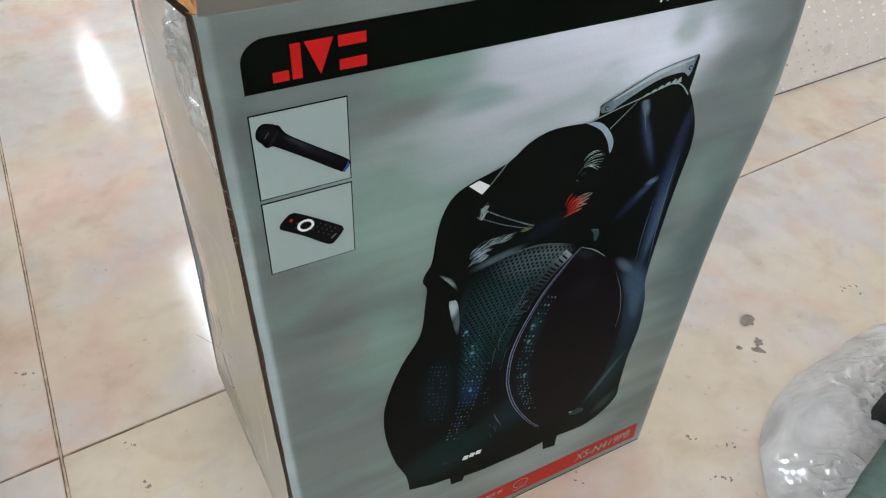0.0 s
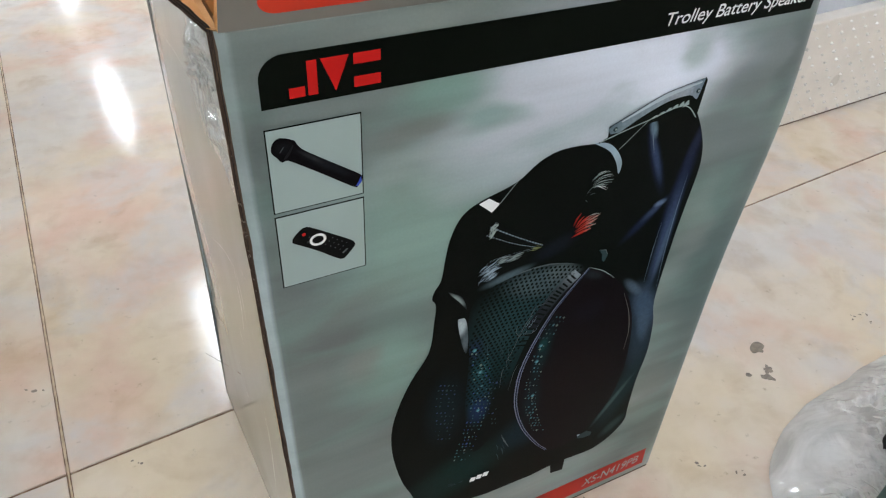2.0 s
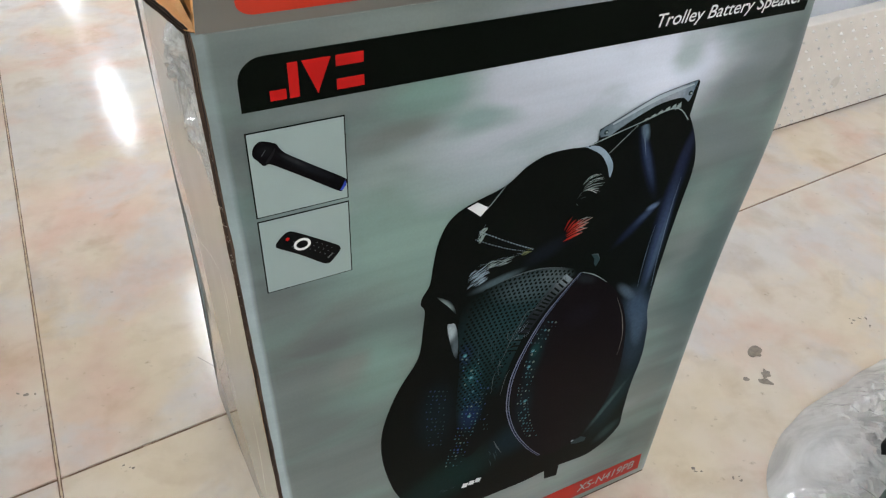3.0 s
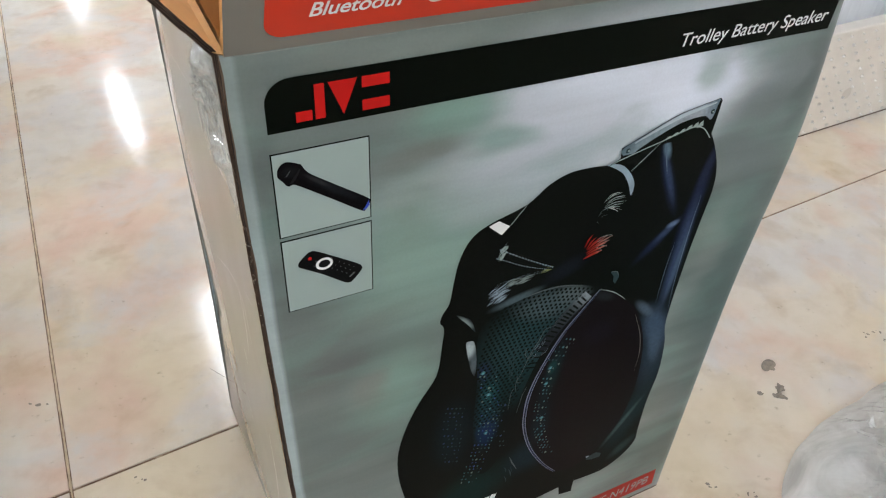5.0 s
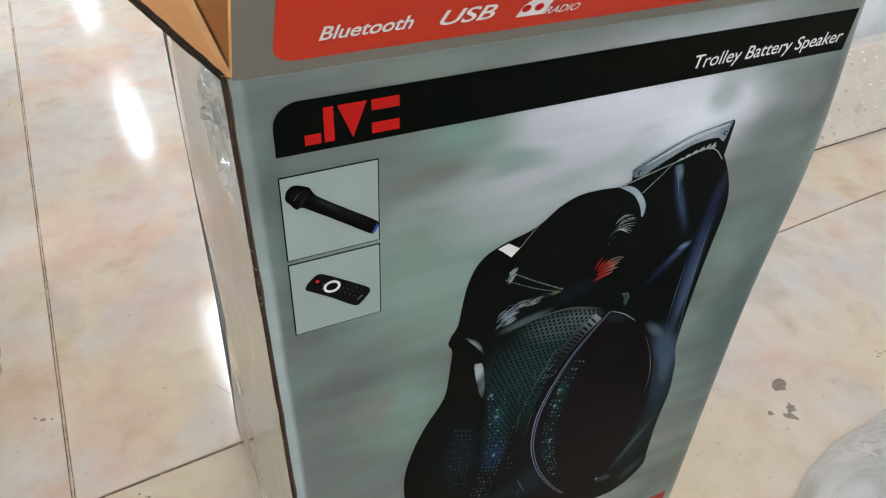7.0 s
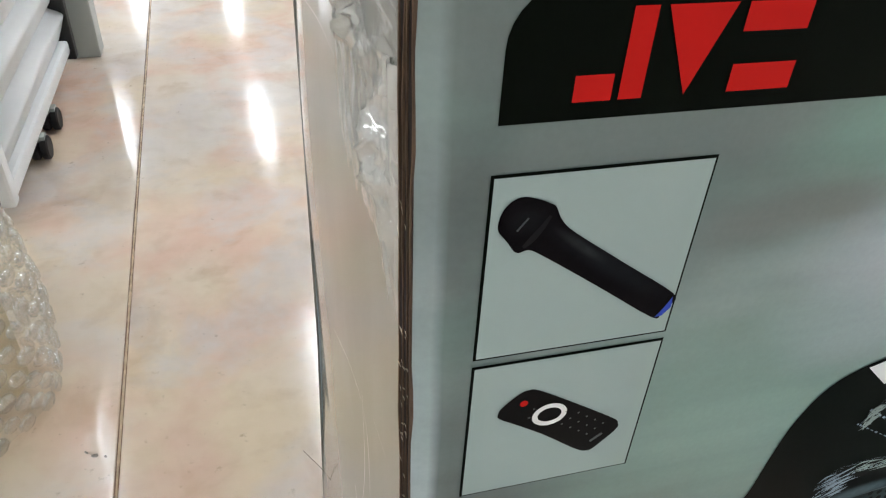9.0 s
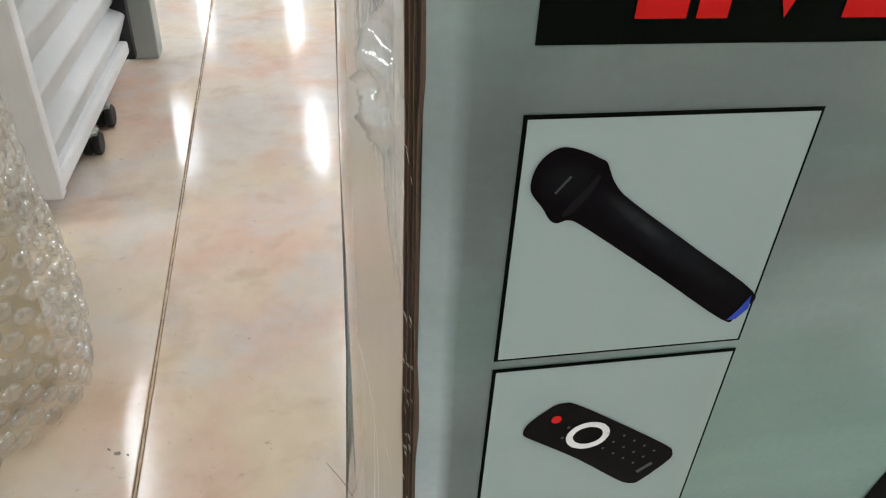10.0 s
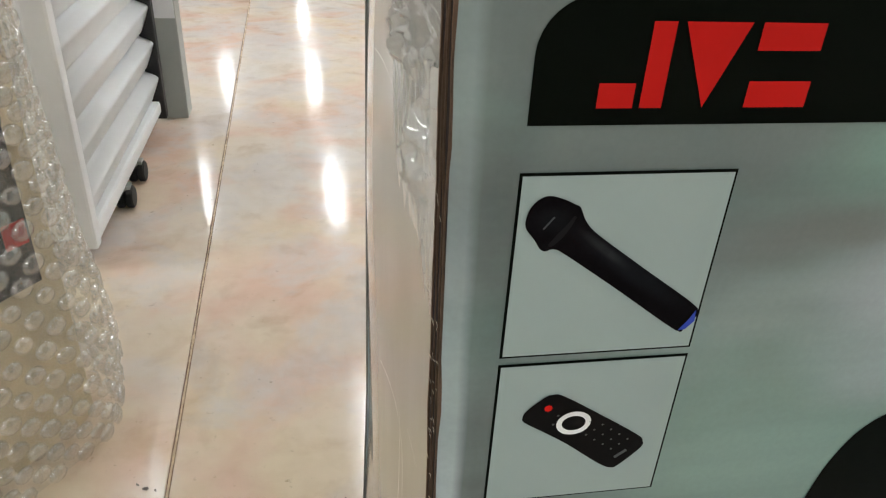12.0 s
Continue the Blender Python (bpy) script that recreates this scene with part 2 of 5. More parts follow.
def film(name, tint, clear, rough, scale, strength, spread=0.12, gloss=0.0):
    """Thin clear plastic film: mostly see-through, with sharp gloss."""
    m, nt, b, ln = material(name)
    out = nt.nodes["Material Output"]
    tr = nt.nodes.new("ShaderNodeBsdfTransparent")
    tr.inputs[0].default_value = (0.985, 0.99, 0.985, 1)
    mx = nt.nodes.new("ShaderNodeMixShader")
    n = noise_tex(nt, coords(nt), scale, 5, 0.6, 1.2)
    rr = nt.nodes.new("ShaderNodeMapRange")
    rr.inputs["From Min"].default_value, rr.inputs["From Max"].default_value = 0.3, 0.7
    rr.inputs["To Min"].default_value, rr.inputs["To Max"].default_value = max(0, 1 - clear - spread), min(1, 1 - clear + spread)
    ln.new(n, rr.inputs["Value"])
    ln.new(rr.outputs["Result"], mx.inputs[0])
    ln.new(tr.outputs[0], mx.inputs[1])
    ln.new(b.outputs[0], mx.inputs[2])
    gl = nt.nodes.new("ShaderNodeBsdfGlossy")
    gl.inputs["Roughness"].default_value = rough
    sheen = nt.nodes.new("ShaderNodeMixShader")
    sheen.inputs[0].default_value = gloss
    ln.new(mx.outputs[0], sheen.inputs[1])
    ln.new(gl.outputs[0], sheen.inputs[2])
    ln.new(sheen.outputs[0], out.inputs["Surface"])
    b.inputs["Base Color"].default_value = (*tint, 1)
    b.inputs["Roughness"].default_value = rough
    b.inputs["Specular IOR Level"].default_value = 0.9
    bump(nt, b, n, strength, 0.01)
    ln.new(b.inputs["Normal"].links[0].from_socket, gl.inputs["Normal"])
    return m


def glow(name, col, power):
    m, nt, b, ln = material(name)
    b.inputs["Base Color"].default_value = (0.9, 0.9, 0.9, 1)
    b.inputs["Emission Color"].default_value = (*col, 1)
    b.inputs["Emission Strength"].default_value = power
    return m


STONE = floor_stone()
def joint_filler():
    m, nt, b, ln = material("brown_grout")
    n1 = noise_tex(nt, coords(nt), 45, 4, 0.6)
    n2 = noise_tex(nt, coords(nt), 9, 3, 0.6)
    c = ramp(nt, n1, [(0.35, (0.12, 0.070, 0.040)), (0.54, (0.23, 0.138, 0.083)), (0.68, (0.50, 0.38, 0.26))])
    c = mix(nt, ramp(nt, n2, [(0.45, (0, 0, 0)), (0.65, (0.7, 0.7, 0.7))]), c, (0.20, 0.105, 0.065))
    ln.new(c, b.inputs["Base Color"])
    b.inputs["Roughness"].default_value = 0.8
    bump(nt, b, n1, 0.5, 0.002)
    return m


GROUT = joint_filler()
PALE_FILLER = plain("cream_joint_bead", (0.64, 0.50, 0.34), 0.6, vary=0.45, scale=70, bumpy=0.4)
WALL = plain("white_wall_paint", (0.72, 0.72, 0.70), 0.7, scale=8)
CEIL = plain("ceiling_paint", (0.78, 0.78, 0.77), 0.8, scale=6)
LAMPW = plain("lamp_white_steel", (0.8, 0.8, 0.8), 0.4)
DIFFUSER = glow("lamp_diffuser", (0.90, 0.98, 1.06), LAMP_POWER)
SLIM_DIFFUSER = glow("slim_lamp_diffuser", (0.90, 0.98, 1.06), LAMP_POWER * 0.95)
FILL_DIFFUSER = glow("fill_diffuser", (0.90, 0.98, 1.06), FILL_POWER)
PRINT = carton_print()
SIDE = taped_side()
KRAFT = plain("kraft_board", (0.68, 0.36, 0.13), 0.75, vary=0.08, scale=90, bumpy=0.1)
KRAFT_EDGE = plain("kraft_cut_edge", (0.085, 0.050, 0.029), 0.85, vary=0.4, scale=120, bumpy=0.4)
# Near-black stands in for the shade down between the liners.
FLUTE_SHADE = plain("flute_shadow_board", (0.012, 0.007, 0.0045), 0.9, vary=0.4, scale=200, bumpy=0.3)
GREY_FLAP = plain("flap_grey_print", (0.155, 0.150, 0.128), 0.4, vary=0.05, scale=12, bumpy=0.05, coat=0.2)
INK_BLACK = plain("black_ink", (0.0022, 0.0036, 0.0022), 0.3, vary=0.2, scale=20, bumpy=0.03, spec=0.03)
INK_DARK = plain("dark_ink", (0.003, 0.003, 0.003), 0.32, vary=0.3, scale=15, bumpy=0.03, spec=0.05)
INK_RED = plain("red_ink", (0.47, 0.012, 0.010), 0.35, vary=0.06, scale=25, bumpy=0.03, spec=0.05)
INK_WHITE = plain("white_ink", (0.72, 0.73, 0.72), 0.4, vary=0.04, scale=25, bumpy=0.02, spec=0.05)
INK_PALE = plain("pale_grey_ink", (0.295, 0.365, 0.345), 0.34, vary=0.05, scale=14, bumpy=0.04, spec=0.05)
INK_STEEL = plain("steel_blue_ink", (0.27, 0.35, 0.41), 0.34, vary=0.35, scale=60, bumpy=0.02, spec=0.05)
INK_BLUE = plain("deep_blue_ink", (0.022, 0.040, 0.100), 0.34, vary=0.4, scale=45, bumpy=0.02, spec=0.05)
INK_TEAL = plain("dark_teal_ink", (0.020, 0.042, 0.047), 0.34, vary=0.4, scale=35, bumpy=0.02, spec=0.05)
INK_CYAN = plain("cyan_ink", (0.10, 0.30, 0.33), 0.4, vary=0.3, scale=80, bumpy=0.02, spec=0.05)
INK_ORANGE = plain("orange_red_ink", (0.52, 0.034, 0.012), 0.35, vary=0.06, scale=12, bumpy=0.03, spec=0.2)
INK_STRIP = plain("deep_red_ink", (0.36, 0.020, 0.010), 0.38, vary=0.06, scale=12, bumpy=0.03, spec=0.1)
INK_DIM_CYAN = plain("dim_cyan_ink", (0.045, 0.125, 0.145), 0.4, vary=0.5, scale=120, bumpy=0.02, spec=0.05)
INK_BRIGHT_BLUE = plain("bright_blue_ink", (0.03, 0.06, 0.35), 0.35, vary=0.1, bumpy=0.02, spec=0.05)
SCUFF = film("tape_scuff", (0.80, 0.80, 0.76), 0.55, 0.3, 150, 0.3)
TAPE = film("clear_tape", (0.74, 0.74, 0.70), 0.62, 0.10, 14, 0.3, 0.12, 0.14)
BAG = film("clear_bag_film", (0.985, 1.0, 0.995), 0.30, 0.13, 7, 0.08, 0.22, 0.16)
WRAP = film("bubble_wrap_film", (0.92, 0.88, 0.78), 0.86, 0.12, 30, 0.15, 0.06, 0.07)
BUBBLE_FILM = film("air_bubble_film", (0.95, 0.93, 0.88), 0.82, 0.09, 40, 0.1, 0.06, 0.24)
WHITE_PLASTIC = plain("white_plastic", (0.88, 0.90, 0.91), 0.35, vary=0.04, scale=10, bumpy=0.03)
GREY_STEEL = plain("grey_steel", (0.40, 0.43, 0.40), 0.35, metal=0.0, vary=0.15, scale=8)
BLACK_RUBBER = plain("black_rubber", (0.012, 0.012, 0.012), 0.55, vary=0.3, bumpy=0.1)
SHEET = plain("white_sheet", (0.86, 0.88, 0.92), 0.5, vary=0.06, scale=7, bumpy=0.1)
PANEL = plain("beige_board_in_film", (0.70, 0.64, 0.57), 0.28, vary=0.1, scale=14, bumpy=0.1, coat=0.5)
BUBBLE = plain("bubble_film_cap", (0.86, 0.83, 0.79), 0.12, vary=0.1, scale=30, bumpy=0.05, coat=0.8)
TAN = plain("tan_board", (0.62, 0.52, 0.34), 0.7, vary=0.12, scale=20)
DIRT = plain("dried_dirt", (0.27, 0.225, 0.18), 0.8, vary=0.4, scale=120, bumpy=0.4)
DIRT_PALE = plain("faint_dirt", (0.28, 0.23, 0.18), 0.6, vary=0.4, scale=160, bumpy=0.3)
FOAM = plain("grey_green_fabric", (0.105, 0.165, 0.140), 0.7, vary=0.3, scale=60, bumpy=0.4)


def graded_ink(name, axis, a, b, stops, grain=300):
    """Printed ink that grades along one axis of the face, with fine grain."""
    m, nt, bs, ln = material(name)
    tc, sx, mr = nt.nodes.new("ShaderNodeTexCoord"), nt.nodes.new("ShaderNodeSeparateXYZ"), nt.nodes.new("ShaderNodeMapRange")
    ln.new(tc.outputs["Object"], sx.inputs[0])
    ln.new(sx.outputs[axis], mr.inputs["Value"])
    mr.inputs["From Min"].default_value, mr.inputs["From Max"].default_value = a, b
    c = ramp(nt, mr.outputs["Result"], stops)
    n = ramp(nt, noise_tex(nt, coords(nt), grain, 3), [(0.3, (0.7, 0.7, 0.7)), (0.7, (1, 1, 1))])
    soft = ramp(nt, noise_tex(nt, coords(nt), 26, 3), [(0.3, (0.6, 0.6, 0.6)), (0.7, (1, 1, 1))])
    c = mix(nt, 1.0, mix(nt, 1.0, c, n, "MULTIPLY"), soft, "MULTIPLY")
    ln.new(c, bs.inputs["Base Color"])
    bs.inputs["Roughness"].default_value = 0.34
    bs.inputs["Specular IOR Level"].default_value = 0.05
    return m


BLUE_DIM, BLUE_MID, BLUE_LIT = (0.010, 0.015, 0.040), (0.034, 0.055, 0.108), (0.072, 0.112, 0.175)
SPEAKER_INK = picture_ink("pictured_speaker_ink", (
    # long brace, short brace and the strut between them
    (0.369, 0.556, 0.056, 0.0085, -66, 0.9, BLUE_DIM), (0.367, 0.562, 0.047, 0.0050, -66, 0.8, BLUE_MID), (0.357, 0.592, 0.016, 0.0055, -68, 0.9, (0.13, 0.20, 0.25)),
    (0.4085, 0.510, 0.085, 0.0125, 84, 1.0, BLUE_DIM), (0.4085, 0.455, 0.095, 0.0110, 88, 0.9, BLUE_MID), (0.4110, 0.445, 0.065, 0.0050, 87, 0.6, BLUE_LIT), (0.4125, 0.560, 0.035, 0.0080, 80, 0.6, (0.018, 0.024, 0.055)),
    (0.374, 0.487, 0.040, 0.0085, 43, 0.9, BLUE_DIM), (0.383, 0.496, 0.022, 0.0060, 40, 0.8, BLUE_MID), (0.389, 0.503, 0.010, 0.0048, 12, 0.9, (0.11, 0.16, 0.25)),
    # the side wall beside the cone
    (0.415, 0.320, 0.100, 0.030, -84, 0.9, (0.018, 0.032, 0.048)), (0.408, 0.360, 0.055, 0.022, -62, 0.95, (0.044, 0.074, 0.118)), (0.414, 0.330, 0.040, 0.012, -76, 0.7, (0.062, 0.098, 0.145)), (0.384, 0.396, 0.026, 0.008, -47, 0.8, (0.080, 0.115, 0.150)),
    (0.408, 0.215, 0.080, 0.030, 70, 0.8, (0.008, 0.022, 0.025)), (0.400, 0.205, 0.055, 0.0060, 58, 0.8, (0.050, 0.095, 0.095)), (0.412, 0.150, 0.030, 0.012, 40, 0.7, (0.026, 0.055, 0.052)),
    # low teal sheen, hood light and dim columns at the left
    (0.190, 0.185, 0.085, 0.050, 20, 0.8, (0.0045, 0.020, 0.018)), (0.150, 0.175, 0.05, 0.03, 0, 0.5, (0.006, 0.016, 0.014)), (0.268, 0.215, 0.045, 0.040, 0, 0.7, (0.006, 0.020, 0.028)),
    (0.223, 0.468, 0.034, 0.0070, 10, 0.95, (0.070, 0.105, 0.118)), (0.167, 0.305, 0.030, 0.070, 0, 0.6, (0.006, 0.014, 0.018)), (0.273, 0.487, 0.035, 0.014, 20, 0.4, (0.010, 0.014, 0.026))))
GRILLE_INK = picture_ink("pictured_grille_ink", (
    (0.245, 0.405, 0.085, 0.075, 35, 0.95, (0.016, 0.044, 0.048)), (0.262, 0.448, 0.055, 0.026, -12, 0.9, (0.062, 0.092, 0.100)), (0.285, 0.452, 0.028, 0.016, -20, 0.8, (0.100, 0.128, 0.132)),
    (0.206, 0.325, 0.022, 0.075, 0, 0.9, (0.008, 0.034, 0.044)), (0.206, 0.350, 0.015, 0.022, 0, 0.8, (0.010, 0.060, 0.062)), (0.207, 0.290, 0.016, 0.030, 0, 0.85, (0.009, 0.020, 0.068)), (0.235, 0.350, 0.03, 0.05, 0, 0.6, (0.006, 0.028, 0.030)), (0.196, 0.385, 0.012, 0.02, 0, 0.6, (0.012, 0.022, 0.060))))
CONE_INK = picture_ink("pictured_cone_ink", ((0.279, 0.345, 0.013, 0.060, -8, 0.8, (0.005, 0.018, 0.020)), (0.277, 0.356, 0.008, 0.014, 0, 0.8, (0.008, 0.050, 0.045)), (0.275, 0.270, 0.016, 0.05, 0, 0.6, (0.005, 0.014, 0.018)), (0.325, 0.435, 0.02, 0.008, -30, 0.5, (0.02, 0.026, 0.03)), (0.330, 0.385, 0.03, 0.025, 0, 0.35, (0.010, 0.009, 0.016))), base=(0.0042, 0.0032, 0.0034))
RUNG_INK = picture_ink("pictured_rung_ink", ((0.304, 0.446, 0.030, 0.016, 40, 1.0, (0.26, 0.31, 0.33)), (0.285, 0.428, 0.030, 0.014, 50, 0.7, (0.050, 0.062, 0.066))), base=(0.012, 0.016, 0.018))
RED_BRUSH = graded_ink("red_brush_ink", 0, 0.288, 0.318, [(0.0, (0.36, 0.010, 0.008)), (0.4, (0.50, 0.045, 0.028)), (0.65, (0.55, 0.22, 0.17)), (1.0, (0.40, 0.34, 0.30))])
MIC_INK = picture_ink("pictured_microphone_ink", ((0.060, 0.629, 0.034, 0.0050, -36.5, 0.8, (0.0095, 0.011, 0.013)), (0.050, 0.637, 0.014, 0.0022, -38, 0.8, (0.024, 0.026, 0.028)), (0.032, 0.648, 0.008, 0.006, 0, 0.6, (0.010, 0.011, 0.012))), base=(0.0030, 0.0030, 0.0032), warp=0.0015)
INK_HANDLE = graded_ink("handle_ink", 0, 0.306, 0.404, [(0.0, (0.12, 0.17, 0.20)), (0.4, (0.30, 0.38, 0.42)), (0.75, (0.42, 0.47, 0.52)), (1.0, (0.16, 0.24, 0.30))])

# ---------------------------------------------------------------- mesh helpers
def empty(name, x=0, y=0, z=0, rz=0):
    e = new(name)
    e.matrix_basis = pose(x, y, z, 0, 0, rz)
    return e


def part(name, bm, mat, parent=None, label="", smooth=False):
    me = bpy.data.meshes.new(name)
    bm.to_mesh(me)
    bm.free()
    me.materials.append(mat)
    if smooth:
        for p in me.polygons:
            p.use_smooth = True
    ob = new(name, me)
    if parent:
        ob.parent = parent
    return tagged(ob, label) if label else ob


def box(bm, lo, hi, bevel=0.0):
    r = bmesh.ops.create_cube(bm, size=1)
    for v in r["verts"]:
        v.co = Vector([(a + b) / 2 + c * (b - a) for a, b, c in zip(lo, hi, v.co)])
    if bevel:
        ed = list({e for v in r["verts"] for e in v.link_edges})
        bmesh.ops.bevel(bm, geom=ed, offset=bevel, segments=2, affect="EDGES", profile=0.6)
    return bm


def boxed(name, lo, hi, mat, parent=None, label="", bevel=0.004):
    return part(name, box(bmesh.new(), lo, hi, bevel), mat, parent, label)


def smooth_loop(pts, per=4):
    """A closed Catmull-Rom curve through the corner points."""
    out, n = [], len(pts)
    for i in range(n):
        p0, p1, p2, p3 = (Vector(pts[(i + k) % n]) for k in (-1, 0, 1, 2))
        for k in range(per):
            t = k / per
            out.append(0.5 * (2 * p1 + (p2 - p0) * t + (2 * p0 - 5 * p1 + 4 * p2 - p3) * t * t + (3 * p1 - p0 - 3 * p2 + p3) * t ** 3))
    return out


def smooth_line(pts, per=8):
    pts = [pts[0], *pts, pts[-1]]
    out = []
    for i in range(1, len(pts) - 2):
        p0, p1, p2, p3 = (Vector(p) for p in pts[i - 1:i + 3])
        for k in range(per):
            t = k / per
            out.append(0.5 * (2 * p1 + (p2 - p0) * t + (2 * p0 - 5 * p1 + 4 * p2 - p3) * t * t + (3 * p1 - p0 - 3 * p2 + p3) * t ** 3))
    out.append(Vector(pts[-1]))
    return out


LAYER = 0.00035


def shape(bm, pts, layer):
    """A flat printed shape on the front face, by x and height."""
    f = bm.faces.new([bm.verts.new((x, -LAYER * layer, z)) for x, z in pts])
    f.normal_update()
    if f.normal.y > 0:
        f.normal_flip()
    bmesh.ops.triangulate(bm, faces=[f])
    return bm


def ribbon(bm, pts, width, layer, taper=0.0):
    """A printed line of a given width along points of the front face."""
    pts = [Vector(p) for p in pts]
    pairs = []
    for i, p in enumerate(pts):
        d = (pts[min(i + 1, len(pts) - 1)] - pts[max(i - 1, 0)]).normalized()
        s = i / max(1, len(pts) - 1)
        w = width * (1 - taper * abs(2 * s - 1)) / 2
        nrm = Vector((-d.y, d.x)) * w
        pairs.append([bm.verts.new((q.x, -LAYER * layer, q.y)) for q in (p + nrm, p - nrm)])
    for (a, b), (c, d) in zip(pairs, pairs[1:]):
        f = bm.faces.new((a, b, d, c))
        f.normal_update()
        if f.normal.y > 0:
            f.normal_flip()
    return bm


def dot(bm, x, z, r, layer, squash=1.0, seg=8):
    return shape(bm, [(x + r * math.cos(a * math.tau / seg), z + r * squash * math.sin(a * math.tau / seg)) for a in range(seg)], layer)


def lettering(name, words, mat, parent, m, width, height, lean=0.0, label="", bold=0.0):
    """Words in the built-in font as a mesh of the given width and letter height, laid by m (x along, y up)."""
    cu = bpy.data.curves.new(name, "FONT")
    cu.body = words
    cu.size = 1.0
    cu.offset = bold
    tmp = new("lettering_tmp", cu)
    dg = bpy.context.evaluated_depsgraph_get()
    me = bpy.data.meshes.new_from_object(tmp.evaluated_get(dg))
    bpy.data.objects.remove(tmp)
    me.name = name
    xs = [v.co.x for v in me.vertices]
    cap = 0.69
    sx, sy = width / (max(xs) - min(xs)), height / cap
    x0 = min(xs)
    for v in me.vertices:
        x, y = (v.co.x - x0) * sx, v.co.y * sy
        v.co = m @ Vector((x + lean * y, y, 0))
    me.materials.clear()
    me.materials.append(mat)
    ob = new(name, me)
    ob.parent = parent
    return tagged(ob, label) if label else ob


# ---------------------------------------------------------------- room
X0, X1, Y0, Y1, CEILING = -4.2, 5.75, -5.6, 20.3, 3.06
for nm, lo, hi in (("wall_west", (X0 - 0.15, Y0, -0.02), (X0, Y1, CEILING)), ("wall_east", (X1, Y0, -0.02), (X1 + 0.15, Y1, CEILING)),
                   ("wall_south", (X0 - 0.15, Y0 - 0.15, -0.02), (X1 + 0.15, Y0, CEILING)), ("wall_north", (X0 - 0.15, Y1, -0.02), (X1 + 0.15, Y1 + 0.15, CEILING))):
    tagged(boxed(nm, lo, hi, WALL, bevel=0), "white painted shop wall", "wall", kind="structure")
tagged(boxed("ceiling", (X0 - 0.15, Y0 - 0.15, CEILING), (X1 + 0.15, Y1 + 0.15, CEILING + 0.1), CEIL, bevel=0), "white painted shop ceiling", "ceiling", kind="structure")
floor = tagged(boxed("floor", (X0, Y0, -0.06), (X1, Y1, -0.0025), GROUT, bevel=0), "polished cream marble slabs with brown joints", "floor", kind="structure")


def ceiling_lamp(x, y, turn, slim=False):
    e = empty("ceiling_lamp", x, y, 3.0, turn)
    if slim:
        boxed("housing", (-0.06, -0.72, 0.012), (0.06, 0.72, 0.06), LAMPW, e, bevel=0.006)
        boxed("diffuser", (-0.045, -0.70, 0.0), (0.045, 0.70, 0.02), SLIM_DIFFUSER, e, "glowing white tube cover", bevel=0.006)
        return tagged(e, "slim white ceiling tube lamp with glowing cover", "ceiling lamp", "ceiling lamps")
    boxed("housing", (-0.16, -0.82, 0.012), (0.16, 0.82, 0.06), LAMPW, e, bevel=0.006)
    boxed("diffuser", (-0.062, -0.72, 0.0), (0.062, 0.72, 0.02), DIFFUSER, e, "glowing white diffuser", bevel=0.006)
    return tagged(e, "white ceiling batten lamp with glowing diffuser", "ceiling lamp", "ceiling lamps")


lamp = ceiling_lamp(0.30, 3.45, 2)
for yy in (7.5, 11.6, 15.7):
    copy_thing(lamp, pose(0.30 - 0.045 * (yy - 3.45), yy, 3.0, 0, 0, 2))
slim = ceiling_lamp(-1.22, 3.35, 12, True)
for yy in (7.6, 11.6):
    copy_thing(slim, pose(-1.25 - 0.02 * (yy - 3.45), yy, 3.0, 0, 0, 9))


# Broad ceiling panels, unseen and added only as fill light.
def panel_lamp(x, y):
    e = empty("panel_lamp", x, y, 3.0)
    boxed("frame", (-0.62, -0.32, 0.012), (0.62, 0.32, 0.06), LAMPW, e, bevel=0.006)
    boxed("diffuser", (-0.58, -0.28, 0.0), (0.58, 0.28, 0.02), FILL_DIFFUSER, e, "glowing face of the added fill panel", bevel=0.004)
    return tagged(e, "unseen square-edged ceiling panel added as fill light", "ceiling lamp", "ceiling panel lamps")


panel = panel_lamp(-2.7, 0.6)
# Placed where their reflections stay off the visible floor.
for x, y in ((-2.7, -2.8), (-2.7, 4.8), (-2.7, 8.5), (-0.9, -3.9), (0.9, -3.9), (3.4, -2.6), (4.6, -0.8), (3.2, 7.5), (3.2, 11.0), (1.6, 2.9)):
    copy_thing(panel, pose(x, y, 3.0))

# ---------------------------------------------------------------- the speaker carton
H = 0.731
carton = tagged(empty("speaker_carton"), "opened silver-green printed cardboard carton with a pictured loudspeaker", "cardboard box")


def wide(z):
    """The right edge: it swells where the board bows."""
    return 0.516 + 0.015 * math.exp(-((z - 0.57) / 0.13) ** 2)


def near_edge(z):
    """The raw left edge leans a little."""
    return 0.011 * (1 - z / 0.72)


def side_x(u, z):
    front_x, rear_x = -0.0022 + near_edge(z), 0.0048 - 0.006 * max(0, 1 - z / 0.25)
    return front_x + (rear_x - front_x) * u


def sheet(name, place, nu, nv, mat, parent, label="", thick=0.0):
    """A bent board: place(u, v) for u, v from 0 to 1."""
    bm = bmesh.new()
    g = [[bm.verts.new(place(i / nu, j / nv)) for j in range(nv + 1)] for i in range(nu + 1)]
    for i in range(nu):
        for j in range(nv):
            bm.faces.new((g[i][j], g[i + 1][j], g[i + 1][j + 1], g[i][j + 1]))
    bm.normal_update()
    if thick:
        bmesh.ops.solidify(bm, geom=bm.faces[:], thickness=thick)
    return part(name, bm, mat, parent, label, smooth=not thick)


